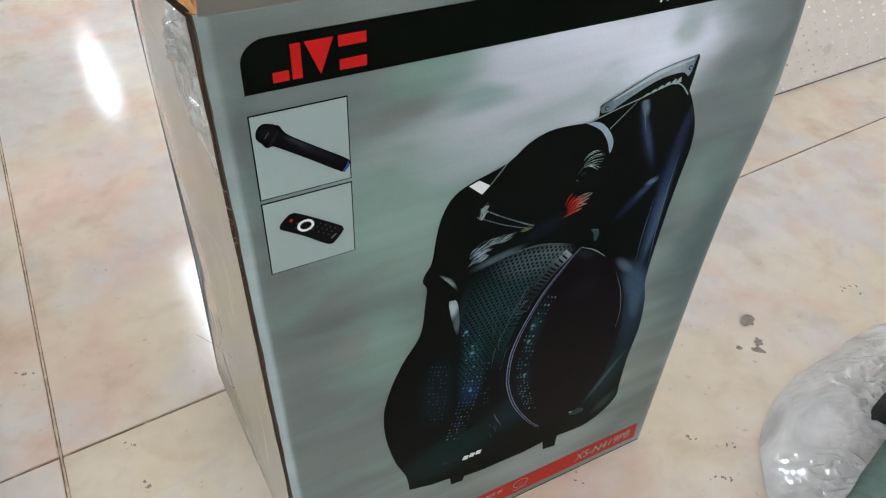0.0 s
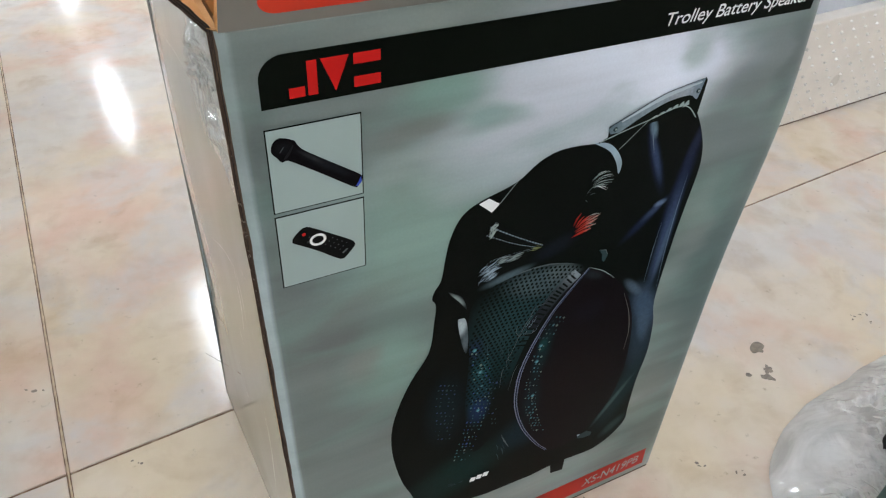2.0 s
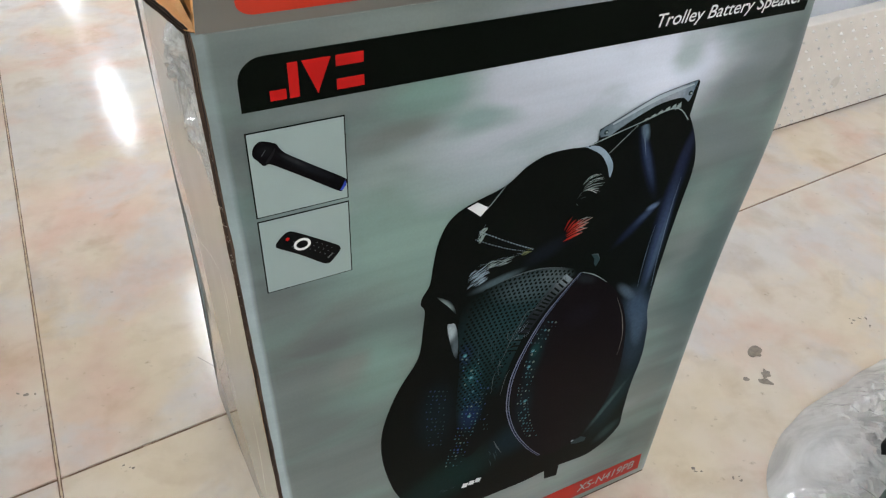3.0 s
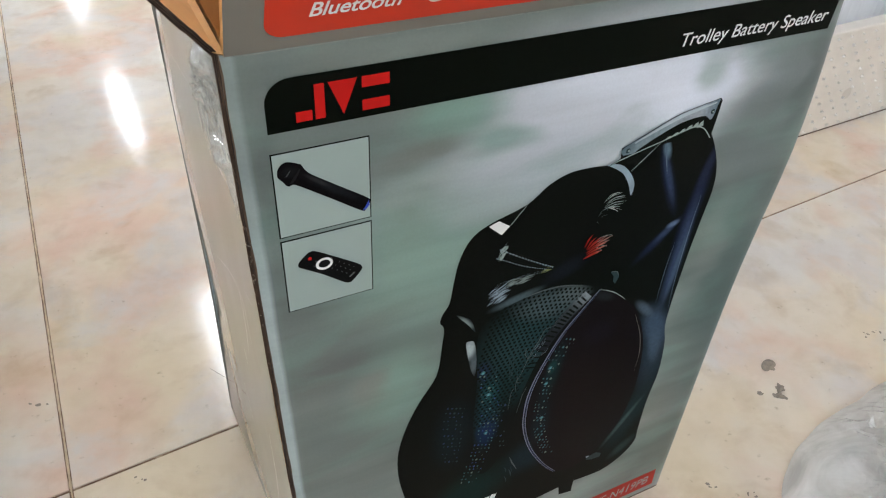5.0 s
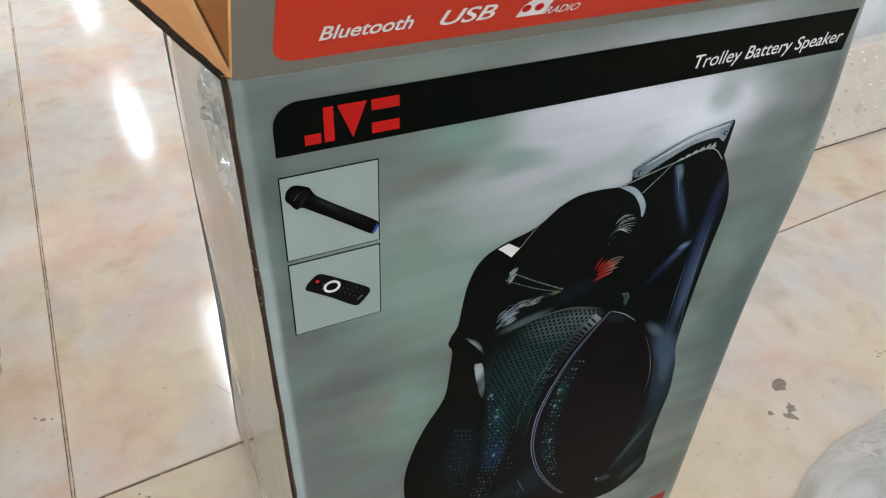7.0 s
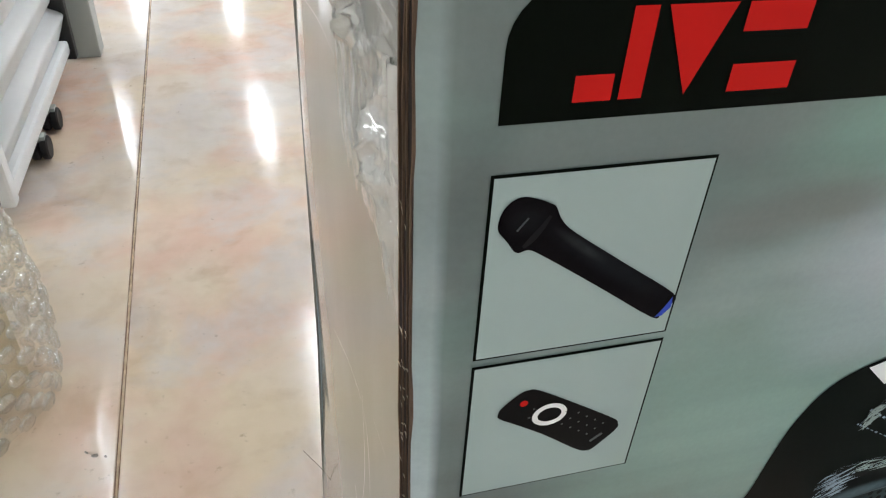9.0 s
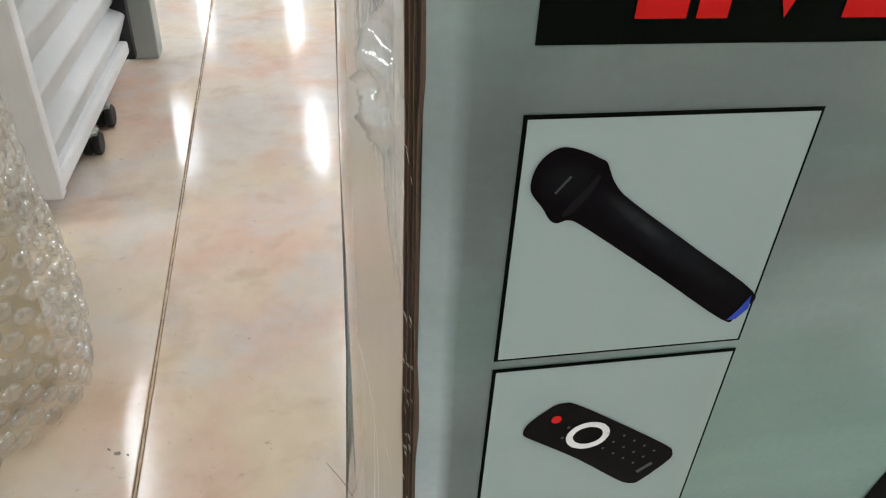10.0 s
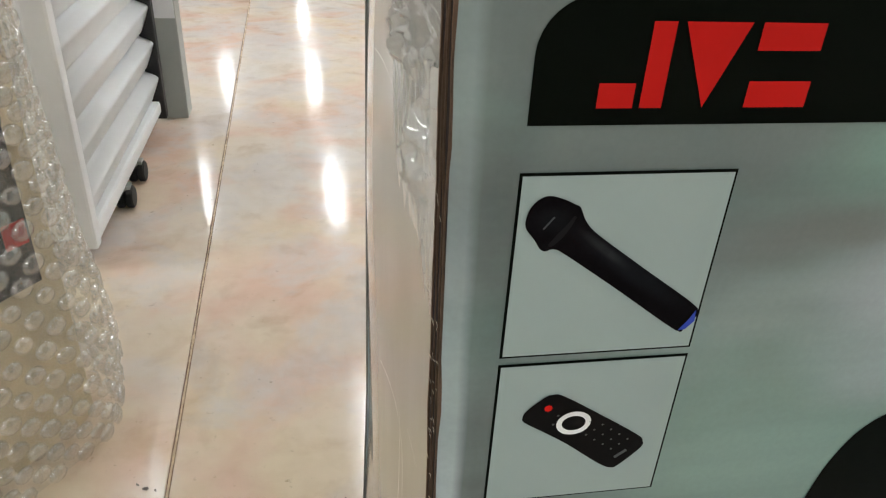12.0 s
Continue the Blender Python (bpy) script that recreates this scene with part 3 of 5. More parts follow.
def front_place(u, v):
    z = 0.006 + v * (H - 0.006)
    w = wide(z)
    s = u * u * (3 - 2 * u)
    x = near_edge(z) + s * (w - near_edge(z))
    y = 0.0025 * max(0, 1 - (x - near_edge(z)) / 0.013) ** 2 + 0.006 * max(0, 1 - (w - x) / 0.014) ** 2
    return (x, y, z)


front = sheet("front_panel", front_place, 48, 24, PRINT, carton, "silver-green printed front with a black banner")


def left_place(u, v):
    z = v * H
    y = 0.008 + u * 0.377
    bulge = 0.006 * math.sin(math.pi * u) * math.sin(math.pi * v)
    return (side_x(u, z) - bulge + 0.0012 * math.sin(9 * v + 5 * u), y, z)


left = sheet("left_panel", left_place, 16, 32, SIDE, carton, "grey side under scratched clear packing tape")
sheet("right_panel", lambda u, v: (wide(v * H) - 0.001, 0.0055 + u * 0.3795, 0.006 + v * (H - 0.006)), 8, 12, PRINT, carton)
sheet("back_panel", lambda u, v: (side_x(1, v * H) + u * (wide(v * H) - 0.001 - side_x(1, v * H)), 0.385, v * H), 12, 8, PRINT, carton)
for nm, place in (("left_lining", lambda u, v: (side_x(u, v * H) + 0.008, 0.012 + u * 0.366, 0.012 + v * (H - 0.012))),
                  ("right_lining", lambda u, v: (wide(v * H) - 0.009, 0.010 + u * 0.37, 0.012 + v * (H - 0.012))),
                  ("back_lining", lambda u, v: (0.014 + u * 0.485, 0.378, 0.012 + v * (H - 0.012))),
                  ("front_lining", lambda u, v: (0.018 + u * 0.478, 0.011, 0.012 + v * (H - 0.012)))):
    sheet(nm, place, 4, 4, KRAFT, carton, "bare brown inner board")
# Strip along the rear fold; its tone stands in for a shadow line.
sheet("rear_fold", lambda u, v: (side_x(1, v * H) - 0.0009 + 0.0026 * u, 0.3862 + 0.0012 * math.sin(math.pi * u), v * H), 4, 24, plain("fold_shadow_board", (0.24, 0.23, 0.20), 0.5, vary=0.2, scale=40), carton, "folded rear edge toned as its shadow line", thick=0.001)
boxed("bottom_panel", (0.020, 0.022, 0.0), (0.492, 0.370, 0.010), KRAFT_EDGE, carton)


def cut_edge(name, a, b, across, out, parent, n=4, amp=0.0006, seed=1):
    """The raw cut of a double-wall board from a to b: liners proud of a flat core painted as shade. across: its
    thickness vector.
    """
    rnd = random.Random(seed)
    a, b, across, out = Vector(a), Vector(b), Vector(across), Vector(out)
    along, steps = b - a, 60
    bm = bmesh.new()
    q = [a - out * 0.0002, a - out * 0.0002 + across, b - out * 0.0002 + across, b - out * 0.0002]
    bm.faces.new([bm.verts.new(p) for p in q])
    core = part(name, bm, FLUTE_SHADE, parent, "board core painted near-black as shade between liners")
    for k in range(n):
        bm = bmesh.new()
        ph, f = rnd.uniform(0, 6), rnd.uniform(18, 40)
        rows = []
        t = across.length * (0.055 if k not in (0, n - 1) else 0.075)
        for i in range(steps + 1):
            s = i / steps
            wob = amp * (math.sin(ph + f * s) + 0.7 * math.sin(2.3 * ph + 2.7 * f * s) + 1.2 * noise.noise((k * 3.1 + seed, s * 30, 0)))
            c = a + along * s + across * (0.05 + 0.9 * k / (n - 1)) + across.normalized() * wob
            h = out * (0.0005 + 0.0006 * noise.noise((k * 7.7, s * 22, seed)))
            d = across.normalized() * t / 2
            rows.append([bm.verts.new(p) for p in (c - d - out * 0.001, c - d + h, c + d + h, c + d - out * 0.001)])
        for r, w in zip(rows, rows[1:]):
            for j in range(3):
                bm.faces.new((r[j], w[j], w[j + 1], r[j + 1]))
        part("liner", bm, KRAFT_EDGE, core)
    return core


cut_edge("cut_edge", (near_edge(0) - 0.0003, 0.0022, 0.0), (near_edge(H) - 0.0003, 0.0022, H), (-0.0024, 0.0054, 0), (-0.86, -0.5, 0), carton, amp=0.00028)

# torn paper flecks standing out of the raw cut
bm = bmesh.new()
fleck = random.Random(21)
for k in range(34):
    z = fleck.choice((fleck.uniform(0.50, 0.66), fleck.uniform(0.56, 0.61), fleck.uniform(0.30, 0.66)))
    t = fleck.uniform(0.1, 0.9)
    c = Vector((near_edge(z) - 0.0003 - 0.0024 * t, 0.0022 + 0.0054 * t, z)) + Vector((-0.86, -0.5, 0)) * 0.0007
    w, h = fleck.uniform(0.0003, 0.0008), fleck.uniform(0.0006, 0.0022)
    out = Vector((-0.86, -0.5, 0)) * fleck.uniform(0.0003, 0.0012)
    bm.faces.new([bm.verts.new(q) for q in (c + Vector((0, -w, -h)), c + Vector((0, w, -h * 0.4)), c + out + Vector((0, w * 0.5, h)), c + out * 0.5 + Vector((0, -w, h * 0.6)))])
part("torn_fleck", bm, plain("torn_paper", (0.50, 0.44, 0.34), 0.8, vary=0.3, scale=200), carton, "pale torn paper flecks along the cut")["kind"] = "stuff"

# flaps: each leans outward from its fold
LEAN_F, LEAN_L, FLAP = radians(28), radians(38), 0.19


def on_front_flap(x, v, lift=0.0):
    return Vector((x, -math.sin(LEAN_F) * v - math.cos(LEAN_F) * lift, H - 0.0006 + math.cos(LEAN_F) * v - math.sin(LEAN_F) * lift))


flap_f = sheet("front_flap", lambda u, v: on_front_flap(0.002 + u * 0.516, v * FLAP), 20, 8, GREY_FLAP, carton, "grey printed top flap with a red band")
sheet("flap_lining", lambda u, v: on_front_flap(0.002 + u * 0.516, 0.004 + v * (FLAP - 0.004), -0.006), 8, 4, KRAFT, flap_f, "bare brown inner side")
bm = bmesh.new()
g = [on_front_flap(0.002, v, l) for v, l in ((0, 0), (FLAP, 0), (FLAP, -0.006), (0, -0.006))]
bm.faces.new([bm.verts.new(p) for p in g])
part("flap_edge", bm, KRAFT, flap_f)


def on_left_flap(y, v, lift=0.0):
    return Vector((-0.0005 - math.sin(LEAN_L) * v + math.cos(LEAN_L) * lift, y, H + 0.001 + math.cos(LEAN_L) * v + math.sin(LEAN_L) * lift))


sheet("fold_top", lambda u, v: (-0.0030 + 0.0065 * v + 0.0075 * u, 0.004 + u * 0.377, H + 0.0012 - 0.0020 * v), 8, 2, KRAFT, carton, "bare brown fold")
flap_l = sheet("side_flap", lambda u, v: on_left_flap(0.006 + u * 0.376, v * FLAP), 10, 8, KRAFT, carton, "bare brown inner side of the opened flap")
sheet("flap_outside", lambda u, v: on_left_flap(0.006 + u * 0.376, v * FLAP, -0.0040), 10, 8, GREY_FLAP, flap_l)
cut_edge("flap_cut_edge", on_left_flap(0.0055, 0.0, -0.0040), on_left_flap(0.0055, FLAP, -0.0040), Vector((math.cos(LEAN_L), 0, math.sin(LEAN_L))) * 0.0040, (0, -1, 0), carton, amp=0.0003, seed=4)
for nm, place in (("back_flap", lambda u, v: (0.008 + u * 0.505, 0.386 + 0.13 * v, H + 0.14 * v)), ("right_flap", lambda u, v: (wide(H) + 0.13 * v, 0.01 + u * 0.37, H + 0.13 * v))):
    sheet(nm, place, 6, 4, KRAFT, carton, "bare brown inner side of the opened flap", thick=0.006)

# crease along the front fold
bm = bmesh.new()
for k in range(40):
    x = 0.006 + k * 0.0127
    if noise.noise((x * 40, 0, 3)) > -0.25:
        w = 0.0006 + 0.0005 * abs(noise.noise((x * 90, 1, 0)))
        ribbon(bm, [(x, H - 0.001 + 0.0006 * noise.noise((x * 70, 5, 0))), (x + 0.0125, H - 0.001 + 0.0006 * noise.noise(((x + 0.0127) * 70, 5, 0)))], w, 1)
part("fold_crease", bm, plain("crease_board", (0.175, 0.195, 0.180), 0.5, vary=0.4, scale=150, bumpy=0.2), front, "scuffed pale fold line")

# ---- banner and mark
bm = shape(bmesh.new(), [(0.021, 0.677), (0.5055, 0.677), (0.5075, 0.7123), (0.038, 0.7123)] + [(0.038 - 0.017 * math.sin(a * math.pi / 16), 0.6963 + 0.016 * math.cos(a * math.pi / 16)) for a in range(1, 9)], 1)
part("banner", bm, INK_BLACK, front, "black banner with a rounded corner")
for pts in ([(0.0520, 0.682), (0.0585, 0.682), (0.0585, 0.7055), (0.0520, 0.7055)], [(0.0396, 0.682), (0.0500, 0.682), (0.0500, 0.6890), (0.0396, 0.6890)],
            [(0.0610, 0.7055), (0.0800, 0.7055), (0.0705, 0.682)], [(0.0830, 0.682), (0.1018, 0.682), (0.1018, 0.6895), (0.0830, 0.6895)], [(0.0830, 0.6980), (0.1018, 0.6980), (0.1018, 0.7055), (0.0830, 0.7055)]):
    part("red_mark", shape(bmesh.new(), pts, 2), INK_RED, front, "red printed mark shape")
FACE = Matrix(((1, 0, 0, 0), (0, 0, -1, 0), (0, 1, 0, 0), (0, 0, 0, 1)))
lettering("banner_lettering", "Trolley Battery Speaker", INK_WHITE, front, Matrix.Translation((0.340, -LAYER * 2, 0.6852)) @ FACE, 0.158, 0.0105, 0.2, "white slanted words", 0.005)

# ---- two picture frames with microphone and remote
for z0, z1 in ((0.597, 0.663), (0.5285, 0.594)):
    part("picture_border", shape(bmesh.new(), [(0.0205, z0 - 0.0003), (0.0873, z0 - 0.0003), (0.0873, z1), (0.0205, z1)], 1), INK_BLACK, front, "thin black frame line")
    part("picture_ground", shape(bmesh.new(), [(0.0214, z0 + 0.0006), (0.0864, z0 + 0.0006), (0.0864, z1 - 0.0009), (0.0214, z1 - 0.0009)], 2), INK_PALE, front, "pale printed picture ground")
MIC = [(0.0238, 0.646), (0.0242, 0.651), (0.0265, 0.6545), (0.030, 0.656), (0.035, 0.6546), (0.0378, 0.6532), (0.0397, 0.6522), (0.0408, 0.6502), (0.0425, 0.6470), (0.047, 0.6424), (0.065, 0.6290), (0.0854, 0.6138), (0.0855, 0.6090), (0.0830, 0.6055), (0.0795, 0.605), (0.058, 0.621), (0.038, 0.6355), (0.0335, 0.6380), (0.0309, 0.6374), (0.0290, 0.6384), (0.0270, 0.6415)]
part("microphone_picture", shape(bmesh.new(), smooth_loop(MIC), 3), MIC_INK, front, "printed black microphone")
part("microphone_tip", shape(bmesh.new(), [(0.0852, 0.6128), (0.0857, 0.6085), (0.083, 0.6052), (0.0805, 0.605), (0.083, 0.6085)], 4), INK_BRIGHT_BLUE, front, "blue end of the printed microphone")
part("microphone_collar", ribbon(bmesh.new(), smooth_line([(0.0386, 0.6492), (0.0364, 0.6452), (0.0328, 0.6405), (0.0315, 0.6396)], 5), 0.0022, 4, 0.6), plain("collar_ink", (0.009, 0.009, 0.010), 0.4, spec=0.05), front, "dark collar of the printed microphone")
bm = ribbon(bmesh.new(), [(0.0292, 0.6452), (0.0322, 0.6492)], 0.0012, 4, 0.5)
part("microphone_shine", bm, plain("dim_shine_ink", (0.06, 0.068, 0.072), 0.4, spec=0.05), front)
REMOTE = [(0.031, 0.570), (0.0322, 0.5735), (0.038, 0.579), (0.041, 0.580), (0.045, 0.579), (0.060, 0.569), (0.0755, 0.558), (0.0783, 0.5545), (0.078, 0.551), (0.071, 0.5432), (0.068, 0.542), (0.063, 0.5445), (0.049, 0.556), (0.037, 0.5645), (0.032, 0.568)]
part("remote_picture", shape(bmesh.new(), smooth_loop(REMOTE), 3), INK_DARK, front, "printed black remote control")
bm = bmesh.new()
ring = [(0.0500 + 0.0054 * math.cos(a * math.tau / 24), 0.5664 + 0.0044 * math.sin(a * math.tau / 24)) for a in range(25)]
ribbon(bm, ring, 0.0020, 4)
part("remote_ring", bm, INK_WHITE, front, "white key ring of the remote")
part("remote_key", dot(bmesh.new(), 0.0398, 0.5742, 0.0015, 4), INK_RED, front, "red power key")
bm = bmesh.new()
for i in range(4):
    for j in range(3):
        dot(bm, 0.0555 + i * 0.0036 + j * 0.0028, 0.5632 - i * 0.0027 + j * 0.0022 - 0.003, 0.00045, 4, seg=6)
ribbon(bm, [(0.0683, 0.5476), (0.0725, 0.5510)], 0.0013, 4)
dot(bm, 0.0438, 0.5705, 0.0005, 4, seg=6), dot(bm, 0.0425, 0.5665, 0.0005, 4, seg=6)
part("remote_keypad", bm, plain("dim_key_ink", (0.09, 0.10, 0.10), 0.4, spec=0.05), front, "small pale keys")

# ---- the pictured loudspeaker
LOW = [(0.138, 0.143), (0.133, 0.175), (0.12, 0.212), (0.11, 0.26), (0.108, 0.302), (0.115, 0.337), (0.128, 0.37), (0.146, 0.402), (0.150, 0.439), (0.151, 0.459), (0.147, 0.468), (0.149, 0.477), (0.155, 0.488), (0.158, 0.512), (0.162, 0.533), (0.171, 0.551), (0.187, 0.561), (0.22, 0.571), (0.239, 0.585), (0.258, 0.592), (0.28, 0.592)]
UP = [(0.296, 0.590), (0.324, 0.596), (0.352, 0.603), (0.385, 0.607), (0.399, 0.602), (0.412, 0.584), (0.424, 0.557), (0.428, 0.531), (0.425, 0.492), (0.422, 0.444), (0.421, 0.365), (0.430, 0.326), (0.435, 0.277), (0.431, 0.228), (0.4315, 0.174), (0.432, 0.150), (0.417, 0.129), (0.395, 0.116), (0.377, 0.114), (0.346, 0.117)]
FEET = [(0.346, 0.095), (0.327, 0.099), (0.324, 0.117), (0.295, 0.114), (0.233, 0.116), (0.211, 0.12), (0.209, 0.111), (0.193, 0.114), (0.191, 0.129), (0.167, 0.133)]
body_line = smooth_line(LOW, 4) + smooth_line(UP, 4) + [Vector(p) for p in FEET]
part("speaker_picture", shape(bmesh.new(), body_line, 1), SPEAKER_INK, front, "printed black trolley loudspeaker")
part("pictured_handle_underside", shape(bmesh.new(), [(0.2960, 0.5895), (0.3066, 0.5938), (0.3060, 0.6040)] + smooth_line([(0.3297, 0.6130), (0.3582, 0.6238), (0.3826, 0.6284), (0.4030, 0.6312)], 4) + [(0.4050, 0.6283), (0.4046, 0.6114), (0.4036, 0.5930), (0.385, 0.600), (0.352, 0.598), (0.320, 0.590)], 2), INK_BLACK, front)
part("pictured_handle", shape(bmesh.new(), smooth_line([(0.3085, 0.5965), (0.3068, 0.6033), (0.3297, 0.6127), (0.3582, 0.6235), (0.3826, 0.6281), (0.4022, 0.6308)], 4) + smooth_line([(0.4008, 0.6250), (0.3976, 0.6120), (0.3885, 0.6172), (0.3667, 0.6161), (0.3471, 0.6098), (0.3282, 0.6015), (0.3185, 0.5962)], 4), 3), INK_HANDLE, front, "printed steel-blue carrying handle")
part("pictured_handle_shine", ribbon(bmesh.new(), smooth_line([(0.318, 0.6065), (0.3400, 0.6148), (0.3600, 0.6216), (0.3820, 0.6256), (0.3985, 0.6280)], 5), 0.0042, 4, 0.7), plain("pale_blue_ink", (0.40, 0.47, 0.51), 0.36, vary=0.1, scale=40, bumpy=0.02, spec=0.05), front, "pale upper side of the printed handle")
for x, z in ((0.3125, 0.6005), (0.3965, 0.6200)):
    part("pictured_screw", dot(bmesh.new(), x, z, 0.0023, 4, seg=10), INK_TEAL, front)
    part("pictured_screw_shine", dot(bmesh.new(), x + 0.0004, z, 0.0010, 5, seg=8), INK_PALE, front)
part("pictured_gap", ribbon(bmesh.new(), smooth_line([(0.2987, 0.5910), (0.3191, 0.5959), (0.3532, 0.6030), (0.3777, 0.6082), (0.3910, 0.6052), (0.4025, 0.5933)]), 0.0009, 4), INK_PALE, front)
bm = bmesh.new()
for k, (x, z, hgt) in enumerate(((0.3535, 0.6033, 0.002), (0.3605, 0.6050, 0.0025), (0.3675, 0.6066, 0.003), (0.3745, 0.6080, 0.0035), (0.3810, 0.6082, 0.0045), (0.3865, 0.6072, 0.006))):
    shape(bm, [(x - 0.0034, z - 0.0004), (x + 0.0034, z + 0.0008), (x + 0.0022, z + hgt), (x - 0.0006, z + hgt * 0.7)], 4)
part("pictured_tooth_edge", bm, INK_PALE, front, "pale ragged printed edge")
part("pictured_rim", shape(bmesh.new(), smooth_loop([(0.294, 0.591), (0.309, 0.5875), (0.3205, 0.5775), (0.3285, 0.564), (0.3275, 0.552), (0.322, 0.565), (0.313, 0.578), (0.302, 0.586)]), 2), INK_STEEL, front, "pale printed rim")
part("pictured_rim_line", ribbon(bmesh.new(), [(0.3215, 0.578), (0.349, 0.6015)], 0.0006, 2), INK_PALE, front)
part("pictured_label", shape(bmesh.new(), [(0.186, 0.559), (0.195, 0.562), (0.206, 0.554), (0.199, 0.547)], 2), INK_WHITE, front, "white printed label")
part("pictured_rim_line", ribbon(bmesh.new(), [(0.2065, 0.5545), (0.2205, 0.5715)], 0.0006, 2), INK_PALE, front)
for pts, w in (([(0.4175, 0.384), (0.4145, 0.430), (0.4135, 0.490), (0.4150, 0.530)], 0.0012), ([(0.3535, 0.600), (0.3575, 0.585), (0.3640, 0.565)], 0.0016), ([(0.397, 0.398), (0.3965, 0.440), (0.3985, 0.480)], 0.0008)):
    part("pictured_brace_shine", ribbon(bmesh.new(), smooth_line(pts), w, 2, 0.9), plain("brace_shine_ink", (0.10, 0.14, 0.19), 0.36, vary=0.2, scale=60, bumpy=0.02, spec=0.05), front)
GRILLE = [(0.186, 0.438), (0.205, 0.459), (0.237, 0.467), (0.271, 0.466), (0.304, 0.456), (0.314, 0.447), (0.291, 0.438), (0.271, 0.407), (0.256, 0.369), (0.243, 0.323), (0.234, 0.272), (0.224, 0.227), (0.203, 0.219), (0.191, 0.287), (0.190, 0.374)]
part("pictured_grille", shape(bmesh.new(), smooth_loop(GRILLE), 2), GRILLE_INK, front, "teal printed loudspeaker grille")
part("pictured_cone", shape(bmesh.new(), smooth_loop([(0.313, 0.444), (0.335, 0.437), (0.365, 0.408), (0.388, 0.366), (0.400, 0.318), (0.403, 0.258), (0.392, 0.205), (0.368, 0.171), (0.34, 0.152), (0.309, 0.161), (0.278, 0.210), (0.258, 0.275), (0.256, 0.332), (0.272, 0.386), (0.293, 0.422)]), 3), CONE_INK, front, "printed black cone")
RING = smooth_line([(0.317, 0.446), (0.302, 0.428), (0.283, 0.402), (0.268, 0.371), (0.257, 0.339), (0.2525, 0.310), (0.2545, 0.271), (0.268, 0.227), (0.291, 0.185), (0.310, 0.160)])
LAVENDER = plain("lavender_ink", (0.17, 0.19, 0.27), 0.36, vary=0.25, scale=60, bumpy=0.02, spec=0.05)
part("pictured_ring", ribbon(bmesh.new(), RING, 0.0046, 4, 0.45), LAVENDER, front, "silver printed ring")
part("pictured_ring", ribbon(bmesh.new(), RING, 0.0020, 5, 0.3), INK_BLACK, front)
part("pictured_ring", ribbon(bmesh.new(), RING, 0.0007, 6, 0.3), INK_BLUE, front)
RUNGS = smooth_line([(0.304, 0.4455), (0.288, 0.4305), (0.276, 0.4155), (0.262, 0.394), (0.250, 0.366)], 9)
part("pictured_rung_strip", ribbon(bmesh.new(), RUNGS[:30], 0.0150, 3), RUNG_INK, front, "pale printed strip fading downwards")
bm = bmesh.new()
for k in range(3, len(RUNGS) - 1, 2):
    d = (RUNGS[k + 1] - RUNGS[k - 1]).normalized()
    q, w = RUNGS[k], 0.0056
    ribbon(bm, [(q.x - d.y * w - 0.001, q.y + d.x * w), (q.x + d.y * w, q.y - d.x * w - 0.001)], 0.0021, 4)
part("pictured_rung_row", bm, INK_BLACK, front, "row of dark printed slots")
part("pictured_rim_line", ribbon(bmesh.new(), smooth_line([(0.372, 0.393), (0.386, 0.361), (0.394, 0.327), (0.394, 0.297)]), 0.0008, 4, 0.8), plain("rim_line_ink", (0.20, 0.185, 0.16), 0.4, spec=0.05), front)
part("pictured_rim_line", ribbon(bmesh.new(), smooth_line([(0.317, 0.447), (0.335, 0.437), (0.352, 0.422)]), 0.0009, 4, 0.7), INK_PALE, front)
DIM_STEEL = plain("dim_steel_ink", (0.075, 0.095, 0.10), 0.4, spec=0.05)
part("pictured_clip", shape(bmesh.new(), [(0.325, 0.466), (0.334, 0.463), (0.337, 0.456), (0.334, 0.448), (0.331, 0.452), (0.330, 0.459)], 3), INK_TEAL, front)
part("pictured_clip_shine", ribbon(bmesh.new(), [(0.326, 0.466), (0.333, 0.464), (0.336, 0.458)], 0.0012, 4, 0.6), DIM_STEEL, front)
# a jagged pale line down the grille, with short side twigs and wisps below
for pts, w in (([(0.278, 0.431), (0.270, 0.422), (0.271, 0.418), (0.259, 0.417), (0.254, 0.403), (0.250, 0.396), (0.245, 0.384), (0.240, 0.366), (0.234, 0.352), (0.236, 0.338)], 0.0009), ([(0.241, 0.399), (0.2405, 0.390), (0.245, 0.382), (0.252, 0.394)], 0.0010), ([(0.247, 0.381), (0.253, 0.383), (0.259, 0.381)], 0.0008), ([(0.235, 0.362), (0.2355, 0.353), (0.240, 0.350)], 0.0008),
               ([(0.2325, 0.345), (0.230, 0.336), (0.2295, 0.313)], 0.0007), ([(0.249, 0.340), (0.245, 0.331), (0.241, 0.303)], 0.0007), ([(0.241, 0.227), (0.246, 0.214), (0.253, 0.199)], 0.0018)):
    part("pictured_twig", ribbon(bmesh.new(), pts, w, 5, 0.7), DIM_STEEL, front, "thin pale jagged printed line")


def inside(x, z, loop):
    hit = False
    for (a, b), (c, d) in zip(loop, loop[1:] + loop[:1]):
        if (b > z) != (d > z) and x < (c - a) * (z - b) / (d - b) + a:
            hit = not hit
    return hit


